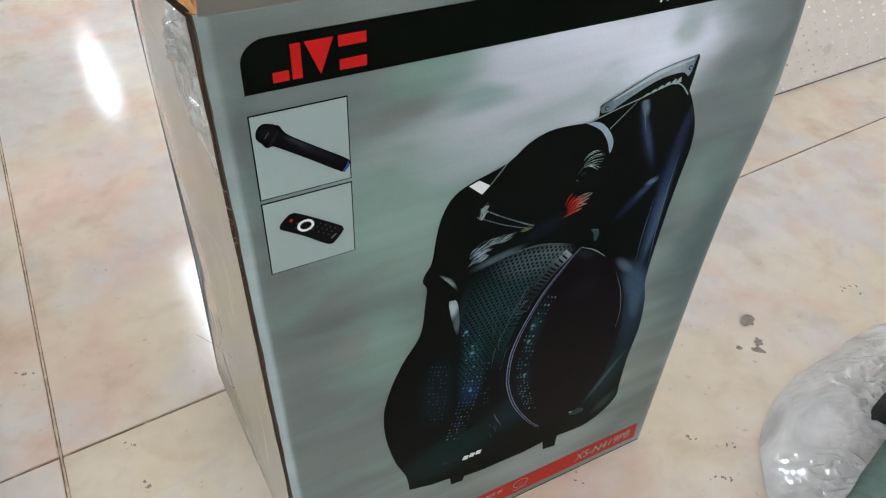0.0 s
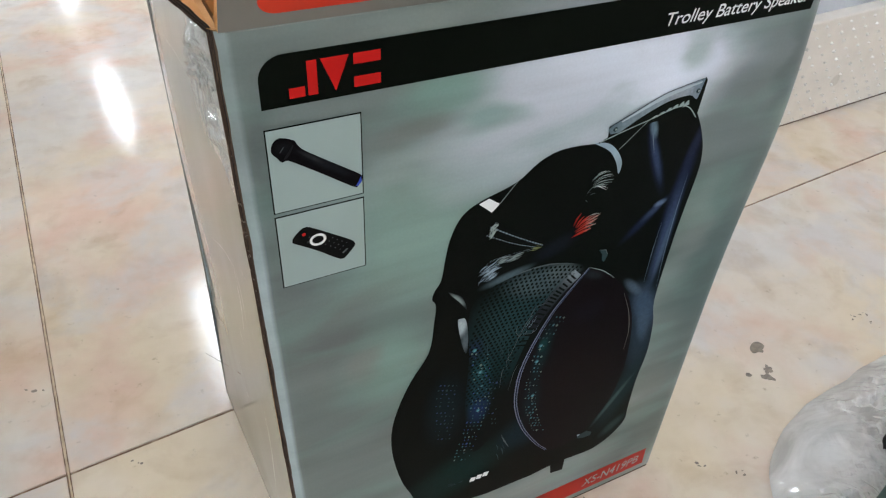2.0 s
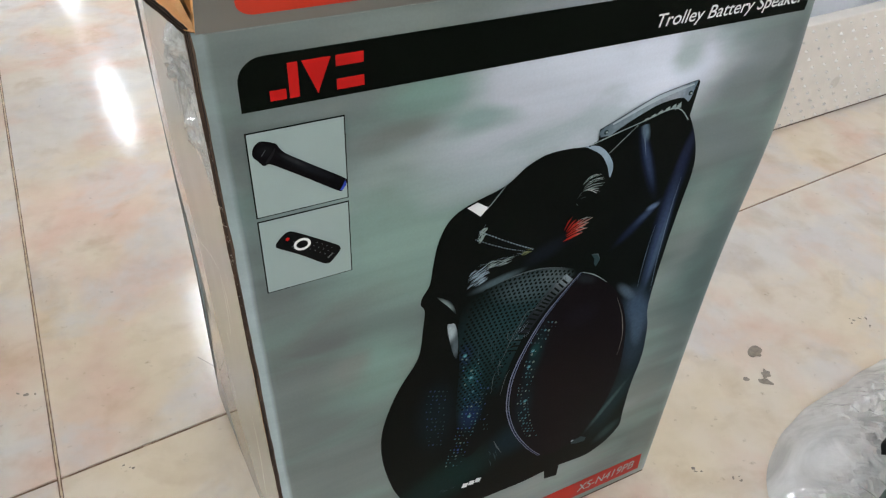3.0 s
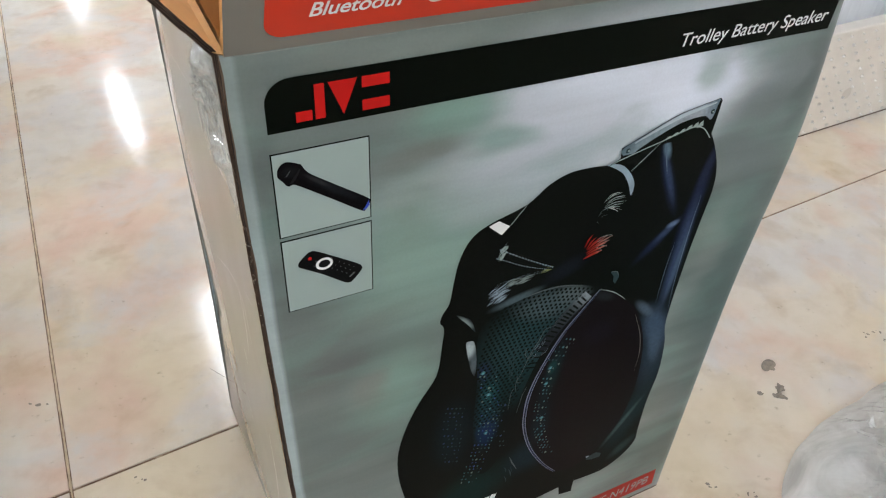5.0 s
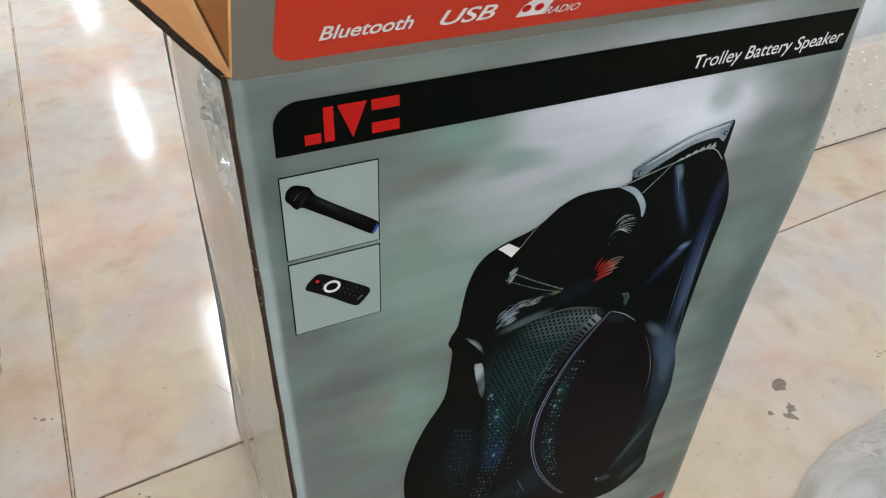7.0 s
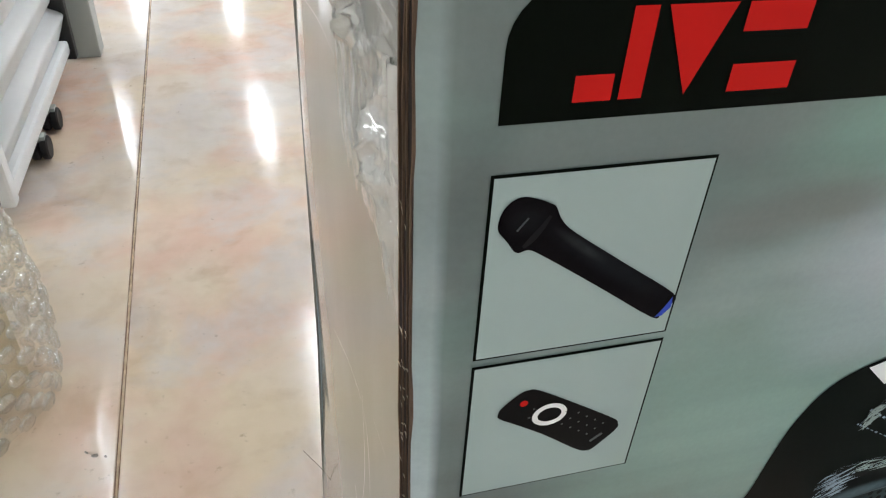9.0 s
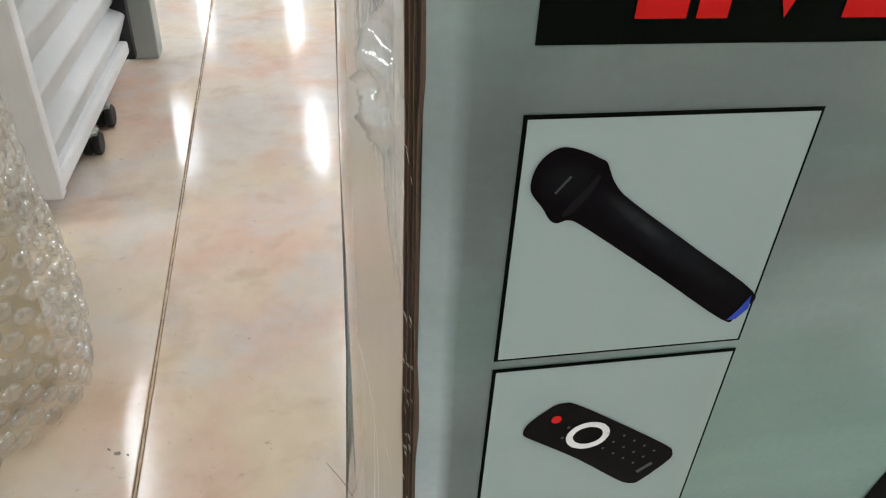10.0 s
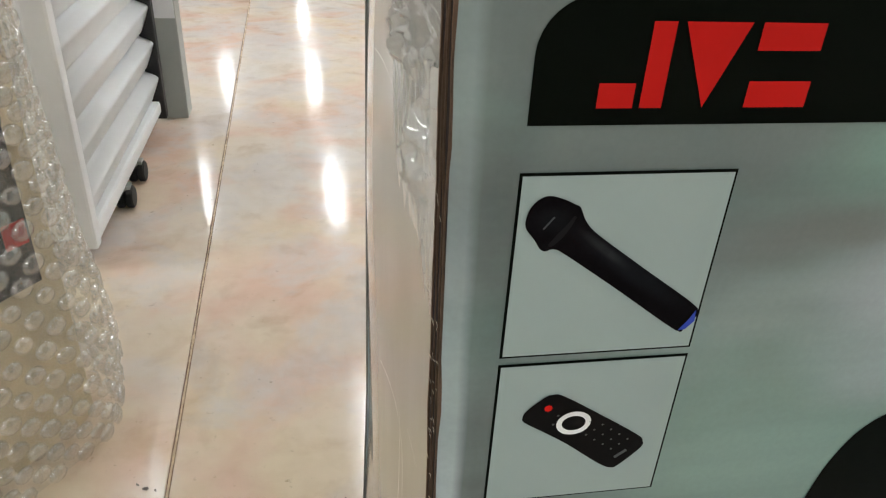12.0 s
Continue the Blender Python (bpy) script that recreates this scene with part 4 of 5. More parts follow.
# grille holes, fading towards the bottom
bm = bmesh.new()
gloop = [tuple(p) for p in smooth_loop(GRILLE)]
for i in range(30):
    for j in range(60):
        x, z = 0.180 + i * 0.0052 + (0.0026 if j % 2 else 0) + 0.03 * (j / 60) ** 2, 0.250 + j * 0.0044 - i * 0.0012 - 0.00006 * (i - 12) ** 2
        if inside(x, z, gloop) and z > 0.30 and inside(x + 0.006, z, gloop):
            dot(bm, x, z, 0.0016, 3, 1.1, 6)
part("pictured_hole_pattern", bm, INK_BLACK, front, "dark printed grille holes")
rnd = random.Random(5)
SHINE_INK = picture_ink("pictured_shine_ink", ((0.178, 0.424, 0.010, 0.020, 0, 1.0, (0.34, 0.40, 0.42)), (0.184, 0.402, 0.006, 0.020, 0, 0.7, (0.11, 0.14, 0.15)), (0.172, 0.459, 0.016, 0.0045, -52, 0.9, (0.22, 0.28, 0.27))), base=(0.012, 0.022, 0.022))
INK_DEEP_BLUE_DOT = plain("blue_dot_ink", (0.030, 0.060, 0.20), 0.4, vary=0.3, scale=80, bumpy=0.02, spec=0.05)
INK_GREEN_DOT = plain("pale_green_dot_ink", (0.13, 0.18, 0.155), 0.4, vary=0.4, scale=80, bumpy=0.02, spec=0.05)
# columns of small lights behind the grille, in slanting rows
for path, lanes, pitch, inks in (([(0.200, 0.380), (0.206, 0.345), (0.208, 0.314), (0.206, 0.287), (0.203, 0.268), (0.197, 0.241), (0.190, 0.205)], 5, 0.0050, (INK_DIM_CYAN, INK_DIM_CYAN, INK_DEEP_BLUE_DOT, INK_GREEN_DOT, INK_TEAL)),
                                 ([(0.297, 0.392), (0.279, 0.368), (0.275, 0.344), (0.273, 0.318), (0.271, 0.298), (0.273, 0.269), (0.281, 0.236), (0.293, 0.205)], 4, 0.0050, (INK_DIM_CYAN, INK_GREEN_DOT, INK_TEAL, INK_DIM_CYAN)),
                                 ([(0.169, 0.351), (0.165, 0.322), (0.167, 0.299), (0.164, 0.258)], 5, 0.0055, (INK_TEAL, INK_TEAL, INK_BLUE)),
                                 ([(0.225, 0.330), (0.224, 0.290), (0.226, 0.250)], 3, 0.0075, (INK_TEAL, INK_TEAL, INK_BLUE))):
    line = smooth_line(path, 24)
    grids = {ink.name: (ink, bmesh.new()) for ink in inks}
    gone, row = 0.0, 0
    for a, b in zip(line, line[1:]):
        gone += (b - a).length
        if gone < pitch:
            continue
        gone, row = 0.0, row + 1
        for k in range(lanes):
            if rnd.random() < 0.30:
                continue
            u = k - (lanes - 1) / 2
            ink = inks[int(rnd.random() * len(inks))]
            dot(grids[ink.name][1], a.x + u * 0.0046 + (0.0008 if row % 2 else 0), a.y - u * 0.0022, 0.00115 * rnd.uniform(0.55, 1.15) * (1.25 if abs(u) < 1 else 0.9), 4, 1.15, 6)
    for ink, bm in grids.values():
        part("pictured_spark_pattern", bm, ink, front, "rows of printed light points")["kind"] = "stuff"
for pts, ink in (([(0.174, 0.431), (0.178, 0.4335), (0.182, 0.431), (0.1855, 0.416), (0.1870, 0.395), (0.1855, 0.384), (0.180, 0.400)], SHINE_INK), ([(0.162, 0.4715), (0.169, 0.467), (0.177, 0.460), (0.1825, 0.4435), (0.174, 0.456)], SHINE_INK),
                 ([(0.225, 0.4665), (0.245, 0.4695), (0.270, 0.468), (0.297, 0.459), (0.270, 0.4665), (0.245, 0.4680)], DIM_STEEL)):
    part("pictured_shine", shape(bmesh.new(), smooth_loop(pts), 3), ink, front)
# strips of light and brush marks on the dome
for pts, w in (([(0.199, 0.532), (0.228, 0.512), (0.257, 0.494)], 0.0016), ([(0.196, 0.524), (0.225, 0.506), (0.250, 0.494)], 0.0009), ([(0.192, 0.479), (0.202, 0.493), (0.231, 0.494), (0.250, 0.493)], 0.0030), ([(0.192, 0.470), (0.203, 0.484), (0.228, 0.490)], 0.0010), ([(0.197, 0.521), (0.205, 0.537)], 0.0030)):
    line = smooth_line(pts, 10)
    bm = bmesh.new()
    for a in range(0, len(line) - 1):
        if w > 0.0025:
            off = Vector((rnd.uniform(-0.001, 0.001), rnd.uniform(-0.001, 0.001)))
            ribbon(bm, [line[a] + off, line[min(a + 3, len(line) - 1)] + off], 0.0007, 3 + a % 2, 0.9)
        else:
            ribbon(bm, [line[a], line[a].lerp(line[a + 1], 0.5)], w * rnd.uniform(0.4, 1.0), 3)
    part("pictured_strip", bm, INK_STEEL, front, "pale printed strip of lights")
INK_OLIVE = plain("olive_ink", (0.20, 0.22, 0.08), 0.4, vary=0.5, scale=200, spec=0.05)


def brush(x0, z0, x1, z1, along, n, ink, wide_most, label):
    """Short tapering strokes scattered over a small field."""
    bm = bmesh.new()
    for k in range(n):
        x, z = rnd.uniform(x0, x1), rnd.uniform(z0, z1)
        d = Vector(along) * rnd.uniform(0.5, 1.2)
        bend = rnd.uniform(-0.0012, 0.0012)
        ribbon(bm, smooth_line([(x, z), (x + d.x * 0.5 - bend, z + d.y * 0.5 + bend + 0.0008), (x + d.x, z + d.y)], 4), wide_most * rnd.uniform(0.4, 1), 3 + k % 3, 0.9)
    part("pictured_brush_mark", bm, ink, front, label)["kind"] = "stuff"


def fan(root, tips, ink, wide_most, sag, label):
    """Separate brush hairs that sweep from near one root to their tips."""
    bm = bmesh.new()
    heart = sum((Vector(q) for q in tips), Vector((0, 0))) / len(tips)
    for k, (x, z) in enumerate(tips):
        side = (Vector((x, z)) - heart) * 0.55
        r0 = Vector(root) + Vector((side.x * 0.3 + rnd.uniform(-0.001, 0.002), side.y + rnd.uniform(-0.001, 0.001)))
        mid = (r0 + Vector((x, z))) / 2 + Vector((-sag * 0.5, sag))
        ribbon(bm, smooth_line([r0, mid, (x, z)], 6), wide_most * rnd.uniform(0.5, 1), 3 + k % 3, 0.85)
    part("pictured_brush_mark", bm, ink, front, label)["kind"] = "stuff"


fan((0.300, 0.548), [(0.313, 0.5595), (0.317, 0.558), (0.320, 0.555), (0.322, 0.552), (0.323, 0.548), (0.321, 0.546), (0.318, 0.543)], INK_PALE, 0.0011, 0.0022, "pale brush-like printed mark")
fan((0.303, 0.550), [(0.316, 0.5585), (0.321, 0.5535), (0.319, 0.540), (0.317, 0.538)], INK_WHITE, 0.0007, 0.0015, "pale brush-like printed mark")
fan((0.296, 0.537), [(0.302, 0.545), (0.300, 0.541), (0.305, 0.538), (0.298, 0.530)], DIM_STEEL, 0.0008, 0.001, "faint brush-like printed mark")
fan((0.2895, 0.500), [(0.294, 0.519), (0.298, 0.515), (0.304, 0.514), (0.312, 0.5135), (0.317, 0.512), (0.314, 0.508), (0.311, 0.505), (0.313, 0.502), (0.308, 0.498), (0.305, 0.496), (0.300, 0.4955)], RED_BRUSH, 0.0030, 0.001, "red brush-like printed mark fading to pale tips")
fan((0.300, 0.508), [(0.317, 0.5125), (0.314, 0.507), (0.312, 0.501), (0.309, 0.497)], INK_PALE, 0.0008, 0.001, "pale brush-like printed mark")
brush(0.198, 0.518, 0.202, 0.532, (0.005, 0.005), 26, INK_PALE, 0.0014, "pale scribbled highlight")
brush(0.191, 0.470, 0.204, 0.486, (0.011, 0.006), 32, INK_STEEL, 0.0014, "pale scribbled highlight")
brush(0.205, 0.486, 0.228, 0.491, (0.013, 0.002), 20, INK_PALE, 0.0010, "pale scribbled highlight")
brush(0.243, 0.489, 0.252, 0.496, (0.006, 0.001), 10, INK_OLIVE, 0.0012, "olive printed light")
brush(0.205, 0.360, 0.235, 0.420, (0.001, -0.020), 10, INK_TEAL, 0.0010, "faint printed reflection")
brush(0.246, 0.370, 0.262, 0.405, (0.006, 0.010), 8, INK_STEEL, 0.0007, "faint printed reflection")
brush(0.235, 0.190, 0.245, 0.215, (0.004, -0.014), 4, INK_TEAL, 0.0020, "faint printed reflection")
brush(0.170, 0.160, 0.190, 0.172, (0.010, 0.001), 4, INK_TEAL, 0.0020, "faint printed reflection")
bm = bmesh.new()
for x in (0.206, 0.2145, 0.2230):
    ribbon(bm, [(x, 0.1625), (x + 0.0068, 0.1605)], 0.0075, 4)
part("white_mark", bm, INK_WHITE, front, "small white printed mark")
part("pictured_foot_shine", shape(bmesh.new(), [(0.355, 0.164), (0.361, 0.161), (0.370, 0.163), (0.379, 0.156), (0.378, 0.150), (0.366, 0.151), (0.357, 0.155)], 4), INK_TEAL, front)
part("pictured_foot_glint", dot(bmesh.new(), 0.3575, 0.1615, 0.0022, 5, 0.7, 8), INK_STEEL, front)
for x, z in ((0.2034, 0.3498), (0.2059, 0.2889), (0.2743, 0.3567), (0.2725, 0.3339), (0.1947, 0.3847), (0.2750, 0.2781)):
    part("pictured_glint_glow", dot(bmesh.new(), x, z, 0.0026, 5, seg=12), INK_DIM_CYAN, front)
    part("pictured_glint", dot(bmesh.new(), x, z, 0.0014, 6, seg=8), INK_CYAN, front, "small cyan printed glint")

# ---- red strip along the bottom
part("red_strip", shape(bmesh.new(), [(0.060, 0.019), (0.4955, 0.019), (0.4935, 0.054), (0.060, 0.054)], 1), INK_STRIP, front, "red printed strip")
lettering("model_lettering", "XS-N419PB", INK_PALE, front, Matrix.Translation((0.389, -LAYER * 2, 0.0285)) @ FACE, 0.094, 0.0165, 0.12, "pale thin model lettering")
bm = bmesh.new()
ribbon(bm, [(0.301 + 0.011 * math.cos(a * math.tau / 24), 0.0395 + 0.0085 * math.sin(a * math.tau / 24)) for a in range(25)], 0.0011, 2)
ribbon(bm, [(0.2985, 0.0365), (0.3035, 0.0425)], 0.003, 2, 0.8), ribbon(bm, [(0.290, 0.027), (0.312, 0.027)], 0.0012, 2)
part("strip_symbol", bm, INK_PALE, front, "pale round symbol")
lettering("strip_lettering", "AUX IN", INK_PALE, front, Matrix.Translation((0.246, -LAYER * 2, 0.0385)) @ FACE, 0.026, 0.0075, 0.12, "small pale words", 0.01)
bm = ribbon(bmesh.new(), [(0.249, 0.030), (0.262, 0.030)], 0.004, 2)
part("strip_bar", bm, INK_PALE, front)

# Dark line along the bottom: contact shade painted in, together with edge scuffing.
bm = bmesh.new()
ribbon(bm, [(0.012 + k * 0.0101, 0.0077 + 0.0005 * noise.noise((k * 0.7, 3, 0))) for k in range(50)], 0.0032, 1)
part("contact_shade_and_scuff", bm, KRAFT_EDGE, front, "dark bottom edge, painted contact shade with scuffing")

# ---- red band on the front flap
FL = Matrix(((1, 0, 0, 0), (0, -math.sin(LEAN_F), -math.cos(LEAN_F), 0), (0, math.cos(LEAN_F), -math.sin(LEAN_F), H - 0.0006), (0, 0, 0, 1)))


def flap_shape(name, pts, mat, lift, label=""):
    bm = bmesh.new()
    f = bm.faces.new([bm.verts.new(FL @ Vector((x, v, lift))) for x, v in pts])
    bmesh.ops.triangulate(bm, faces=[f])
    return part(name, bm, mat, flap_f, label)


band = [(0.512, 0.0105), (0.512, 0.100), (0.024, 0.100)] + [(0.036 - 0.012 * math.cos(a * math.pi / 16), 0.0225 - 0.012 * math.sin(a * math.pi / 16)) for a in range(9)]
flap_shape("red_band", band, INK_ORANGE, 0.0004, "red printed band with a rounded corner")
lettering("band_lettering", "Bluetooth", INK_WHITE, flap_f, FL @ Matrix.Translation((0.049, 0.0248, 0.0008)), 0.0545, 0.0105, 0.2, "white slanted word", 0.015)
lettering("band_lettering", "USB", INK_WHITE, flap_f, FL @ Matrix.Translation((0.1205, 0.0236, 0.0008)), 0.036, 0.0118, 0.3, "white slanted word", 0.014)
lettering("band_lettering", "RADIO", INK_WHITE, flap_f, FL @ Matrix.Translation((0.194, 0.0208, 0.0008)), 0.0245, 0.0062, 0.3, "small white slanted word", 0.008)
flap_shape("radio_symbol", [(0.174, 0.0212), (0.1935, 0.0212), (0.196, 0.030), (0.198, 0.036), (0.182, 0.036), (0.176, 0.030)], INK_WHITE, 0.0008, "white printed radio symbol")
for x in (0.179, 0.188):
    flap_shape("radio_symbol_dial", [(x + 0.0032 * math.cos(a * math.tau / 12), 0.0285 + 0.0032 * math.sin(a * math.tau / 12)) for a in range(12)], INK_RED, 0.0012)

rub = bmesh.new()
rv = [rub.verts.new((left_place((0.0115 + 0.0022 * math.sin(a * math.tau / 14) - 0.008) / 0.377, 0.8)[0] - 0.0006, 0.0115 + 0.0022 * math.sin(a * math.tau / 14), 0.583 + 0.014 * math.cos(a * math.tau / 14) * (1 + 0.3 * math.sin(3 * a)))) for a in range(14)]
rub.faces.new(rv)
part("torn_hollow", rub, KRAFT_EDGE, left, "small torn brown hollow")

# ---- torn tape, scratches and a loose thread on the taped side
def tape_crumple(y0, z0, sy, sz, seed):
    def place(u, v):
        n = (0.6 - abs(noise.noise((u * 3 + seed, v * 3, 0.3)))) * 0.014 + (0.5 - abs(noise.noise((u * 7, v * 7 + seed, 1)))) * 0.008
        edge = math.sin(math.pi * u) * math.sin(math.pi * v)
        y = y0 + sy * u + 0.004 * noise.noise((v * 6, seed, 2))
        z = z0 + sz * v + 0.006 * noise.noise((u * 6, seed, 5))
        return (left_place((y - 0.008) / 0.377, z / H)[0] - n * edge - 0.0004, y, z)
    return sheet("tape_crumple", place, 28, 28, TAPE, left, "crumpled clear tape")


tape_crumple(0.010, 0.672, 0.085, 0.036, 2.0)
tape_crumple(0.009, 0.636, 0.020, 0.050, 5.0)
tape_crumple(0.012, 0.700, 0.050, 0.026, 9.0)


def tape_pleats(y0, y1, z0, z1, waves, seed):
    """Loose tape hanging in tight upright pleats."""
    def place(u, v):
        y = y0 + (y1 - y0) * u
        z = z0 + (z1 - z0) * v + 0.012 * noise.noise((u * 9, seed, 0)) * (1 - v)
        lift = 0.0015 + 0.0022 * abs(math.sin(math.pi * waves * u + 0.8 * noise.noise((u * 4, v * 3, seed)))) * min(1, 4 * v)
        return (left_place((y - 0.008) / 0.377, z / H)[0] - lift, y, z)
    return sheet("tape_pleats", place, 40, 16, TAPE, left, "pleated loose clear tape")


tape_pleats(0.009, 0.034, 0.610, 0.690, 4, 3.0)
tape_pleats(0.034, 0.110, 0.618, 0.684, 5, 7.0)
for pts, wid in (([(0.190, 0.447), (0.120, 0.482), (0.076, 0.486), (0.066, 0.440)], 0.0011), ([(0.085, 0.500), (0.080, 0.450), (0.088, 0.410)], 0.0008), ([(0.060, 0.510), (0.032, 0.515)], 0.0008), ([(0.112, 0.394), (0.105, 0.377)], 0.0009),
                 ([(0.056, 0.335), (0.065, 0.254), (0.093, 0.146)], 0.0010), ([(0.270, 0.626), (0.200, 0.640), (0.152, 0.645), (0.092, 0.645), (0.055, 0.637)], 0.0022), ([(0.180, 0.652), (0.120, 0.652), (0.070, 0.648)], 0.0014), ([(0.045, 0.690), (0.040, 0.640), (0.030, 0.600)], 0.0016), ([(0.160, 0.300), (0.150, 0.270), (0.146, 0.250)], 0.0006)):
    bm = bmesh.new()
    rows = []
    line = [Vector(p) for p in pts]
    line = smooth_line(line, 8)
    for i, p in enumerate(line):
        w = wid * math.sin(math.pi * (i + 0.3) / len(line)) * (0.6 + 0.8 * abs(noise.noise((i * 0.7, p.y * 50, 0))))
        u = (p.x - 0.008) / 0.377
        x = left_place(u, p.y / H)[0] - 0.0006
        rows.append([bm.verts.new((x, p.x - w, p.y)), bm.verts.new((x, p.x + w, p.y))])
    for (a, b), (c, d) in zip(rows, rows[1:]):
        bm.faces.new((a, b, d, c))
    part("scratch", bm, SCUFF, left, "white scratch in the tape")
cu = bpy.data.curves.new("thread", "CURVE")
cu.dimensions, cu.bevel_depth, cu.bevel_resolution = "3D", 0.00028, 1
sp = cu.splines.new("BEZIER")
sp.bezier_points.add(2)
for bp, p in zip(sp.bezier_points, ((-0.021, 0.370, 0.113), (-0.004, 0.330, 0.125), (-0.0045, 0.147, 0.291))):
    bp.co, bp.handle_left_type, bp.handle_right_type = p, "AUTO", "AUTO"
tmp = new("thread_tmp", cu)
me = bpy.data.meshes.new_from_object(tmp.evaluated_get(bpy.context.evaluated_depsgraph_get()))
bpy.data.objects.remove(tmp)
me.materials.clear()
me.materials.append(KRAFT_EDGE)
th = new("loose_thread", me)
th.parent = left
tagged(th, "thin dark loose thread")

# ---------------------------------------------------------------- low panel in bubble film and the white sheet behind it
SL = 0.055


def low_panel():
    e = empty("low_panel", 1.46, 0.655, 0, math.degrees(math.atan(SL)))
    boxed("board", (-0.75, 0.004, 0.005), (2.6, 0.045, 0.276), PANEL, e, "beige board", bevel=0.006)
    # Dark brown strip added as the shadow line between board and floor.
    boxed("gap_shade_strip", (-0.75, 0.008, 0.0), (2.6, 0.040, 0.0055), KRAFT_EDGE, e, "dark strip standing in for the shadow gap", bevel=0)
    bm = bmesh.new()
    for j in range(11):
        for i in range(72):
            x, z = -0.72 + i * 0.045 + (0.0225 if j % 2 else 0), 0.016 + j * 0.0245
            r = 0.0042 * random.uniform(0.7, 1.15)
            ring = [bm.verts.new((x + r * math.cos(a * math.tau / 8), 0.004, z + r * math.sin(a * math.tau / 8))) for a in range(8)]
            top = [bm.verts.new((x + 0.6 * r * math.cos(a * math.tau / 8), -0.0005, z + 0.6 * r * math.sin(a * math.tau / 8))) for a in range(8)]
            mid = bm.verts.new((x, -0.002, z))
            for a in range(8):
                b = (a + 1) % 8
                bm.faces.new((ring[a], ring[b], top[b], top[a]))
                bm.faces.new((top[a], top[b], mid))
    ob = part("bubble_layer", bm, BUBBLE, e, "rows of small glossy film bubbles", smooth=True)
    ob["kind"] = "stuff"
    return tagged(e, "low beige panel covered in clear bubble film", "panel")


low_panel()


def sheet_place(u, v):
    x = 0.75 + u * 3.3
    fold = 0.018 * math.sin(x * 21 + 1.2 * math.sin(v * 3)) + 0.012 * noise.noise((x * 9, v * 2, 0))
    return (x, 0.79 + SL * (x - 1.46) + fold + 0.03 * (1 - v) * noise.noise((x * 4, 0, 2)), 0.003 + v * 1.15)


tagged(sheet("white_plastic_sheet", sheet_place, 150, 14, SHEET, None, thick=0.003), "white plastic sheet hanging in soft vertical folds", "plastic sheet")

# ---------------------------------------------------------------- bubble-wrapped carton
def wrapped_carton():
    cx, cy = -0.332, 0.655
    d1, d2 = Vector((-0.57, -0.82)).normalized(), Vector((-0.82, 0.57)).normalized()
    e = empty("wrapped_carton", cx, cy, 0, math.degrees(math.atan2(d1.y, d1.x)))
    m = e.matrix_basis.inverted()
    L1, L2, HH = 0.42, 0.40, 0.78
    flip = -1
    boxed("carton_body", (0.012, flip * (L2 - 0.02), 0.0), (L1, flip * 0.009, HH), TAN, e, "tan cardboard body", bevel=0.030)
    boxed("dark_print", (0.050, flip * 0.010, 0.25), (L1 - 0.03, flip * 0.0065, HH - 0.04), INK_DARK, e, "dark printed field", bevel=0)
    boxed("red_print", (0.054, flip * 0.0064, 0.305), (0.082, flip * 0.0045, 0.335), INK_RED, e, "red printed patch", bevel=0)

    R = 0.06

    def plan(u):
        """A point and the way out, along one face, round the corner and along the other."""
        s = (u - 0.5) * 2
        if s < -0.2:
            return Vector((R + (-s - 0.2) / 0.8 * (L1 - R), 0, 0)), Vector((0, -flip, 0))
        if s > 0.2:
            return Vector((0, flip * (R + (s - 0.2) / 0.8 * (L2 - R)), 0)), Vector((-1, 0, 0))
        a = (s + 0.2) / 0.4 * math.pi / 2
        return Vector((R - R * math.sin(a), flip * (R - R * math.cos(a)), 0)), Vector((-math.sin(a), -flip * math.cos(a), 0))

    def shell(u, v):
        p, out = plan(u)
        bulge = 0.016 * math.sin(math.pi * min(1, v * 1.15)) ** 0.7 + 0.034 * math.exp(-((v - 0.12) / 0.26) ** 2) + 0.003 * noise.noise((u * 9, v * 7, 1))
        return p + out * bulge + Vector((0, 0, v * HH))

    film_ob = sheet("bubble_wrap", shell, 64, 30, WRAP, e, "clear bubble wrap round the carton")
    bm = bmesh.new()
    for j in range(38):
        for i in range(21):
            u, v = (i + (0.5 if j % 2 else 0)) / 21, (j + 0.5) / 38
            p = Vector(shell(u, v))
            out = plan(u)[1]
            ax = Vector((-out.y, out.x, 0))
            r = 0.0132 * random.uniform(0.9, 1.06)
            hgt, sag = 0.0065 * random.uniform(0.7, 1.15), random.uniform(-0.12, 0.12)
            rows = []
            for size, rise in ((1.0, 0.0), (0.90, 0.55), (0.66, 0.9)):
                rows.append([bm.verts.new(p + out * hgt * rise + ax * r * size * math.cos(a * math.tau / 12 + sag) + Vector((0, 0, r * size * 0.92 * math.sin(a * math.tau / 12)))) for a in range(12)])
            peak = bm.verts.new(p + out * hgt)
            for a in range(12):
                b = (a + 1) % 12
                for low, high in zip(rows, rows[1:]):
                    bm.faces.new((low[a], low[b], high[b], high[a]))
                bm.faces.new((rows[-1][a], rows[-1][b], peak))
    ob = part("bubble_layer", bm, BUBBLE_FILM, film_ob, "rows of clear air bubbles", smooth=True)
    ob["kind"] = "stuff"
    return tagged(e, "tan carton with dark print wrapped in clear bubble wrap", "wrapped box")


wrapped_carton()

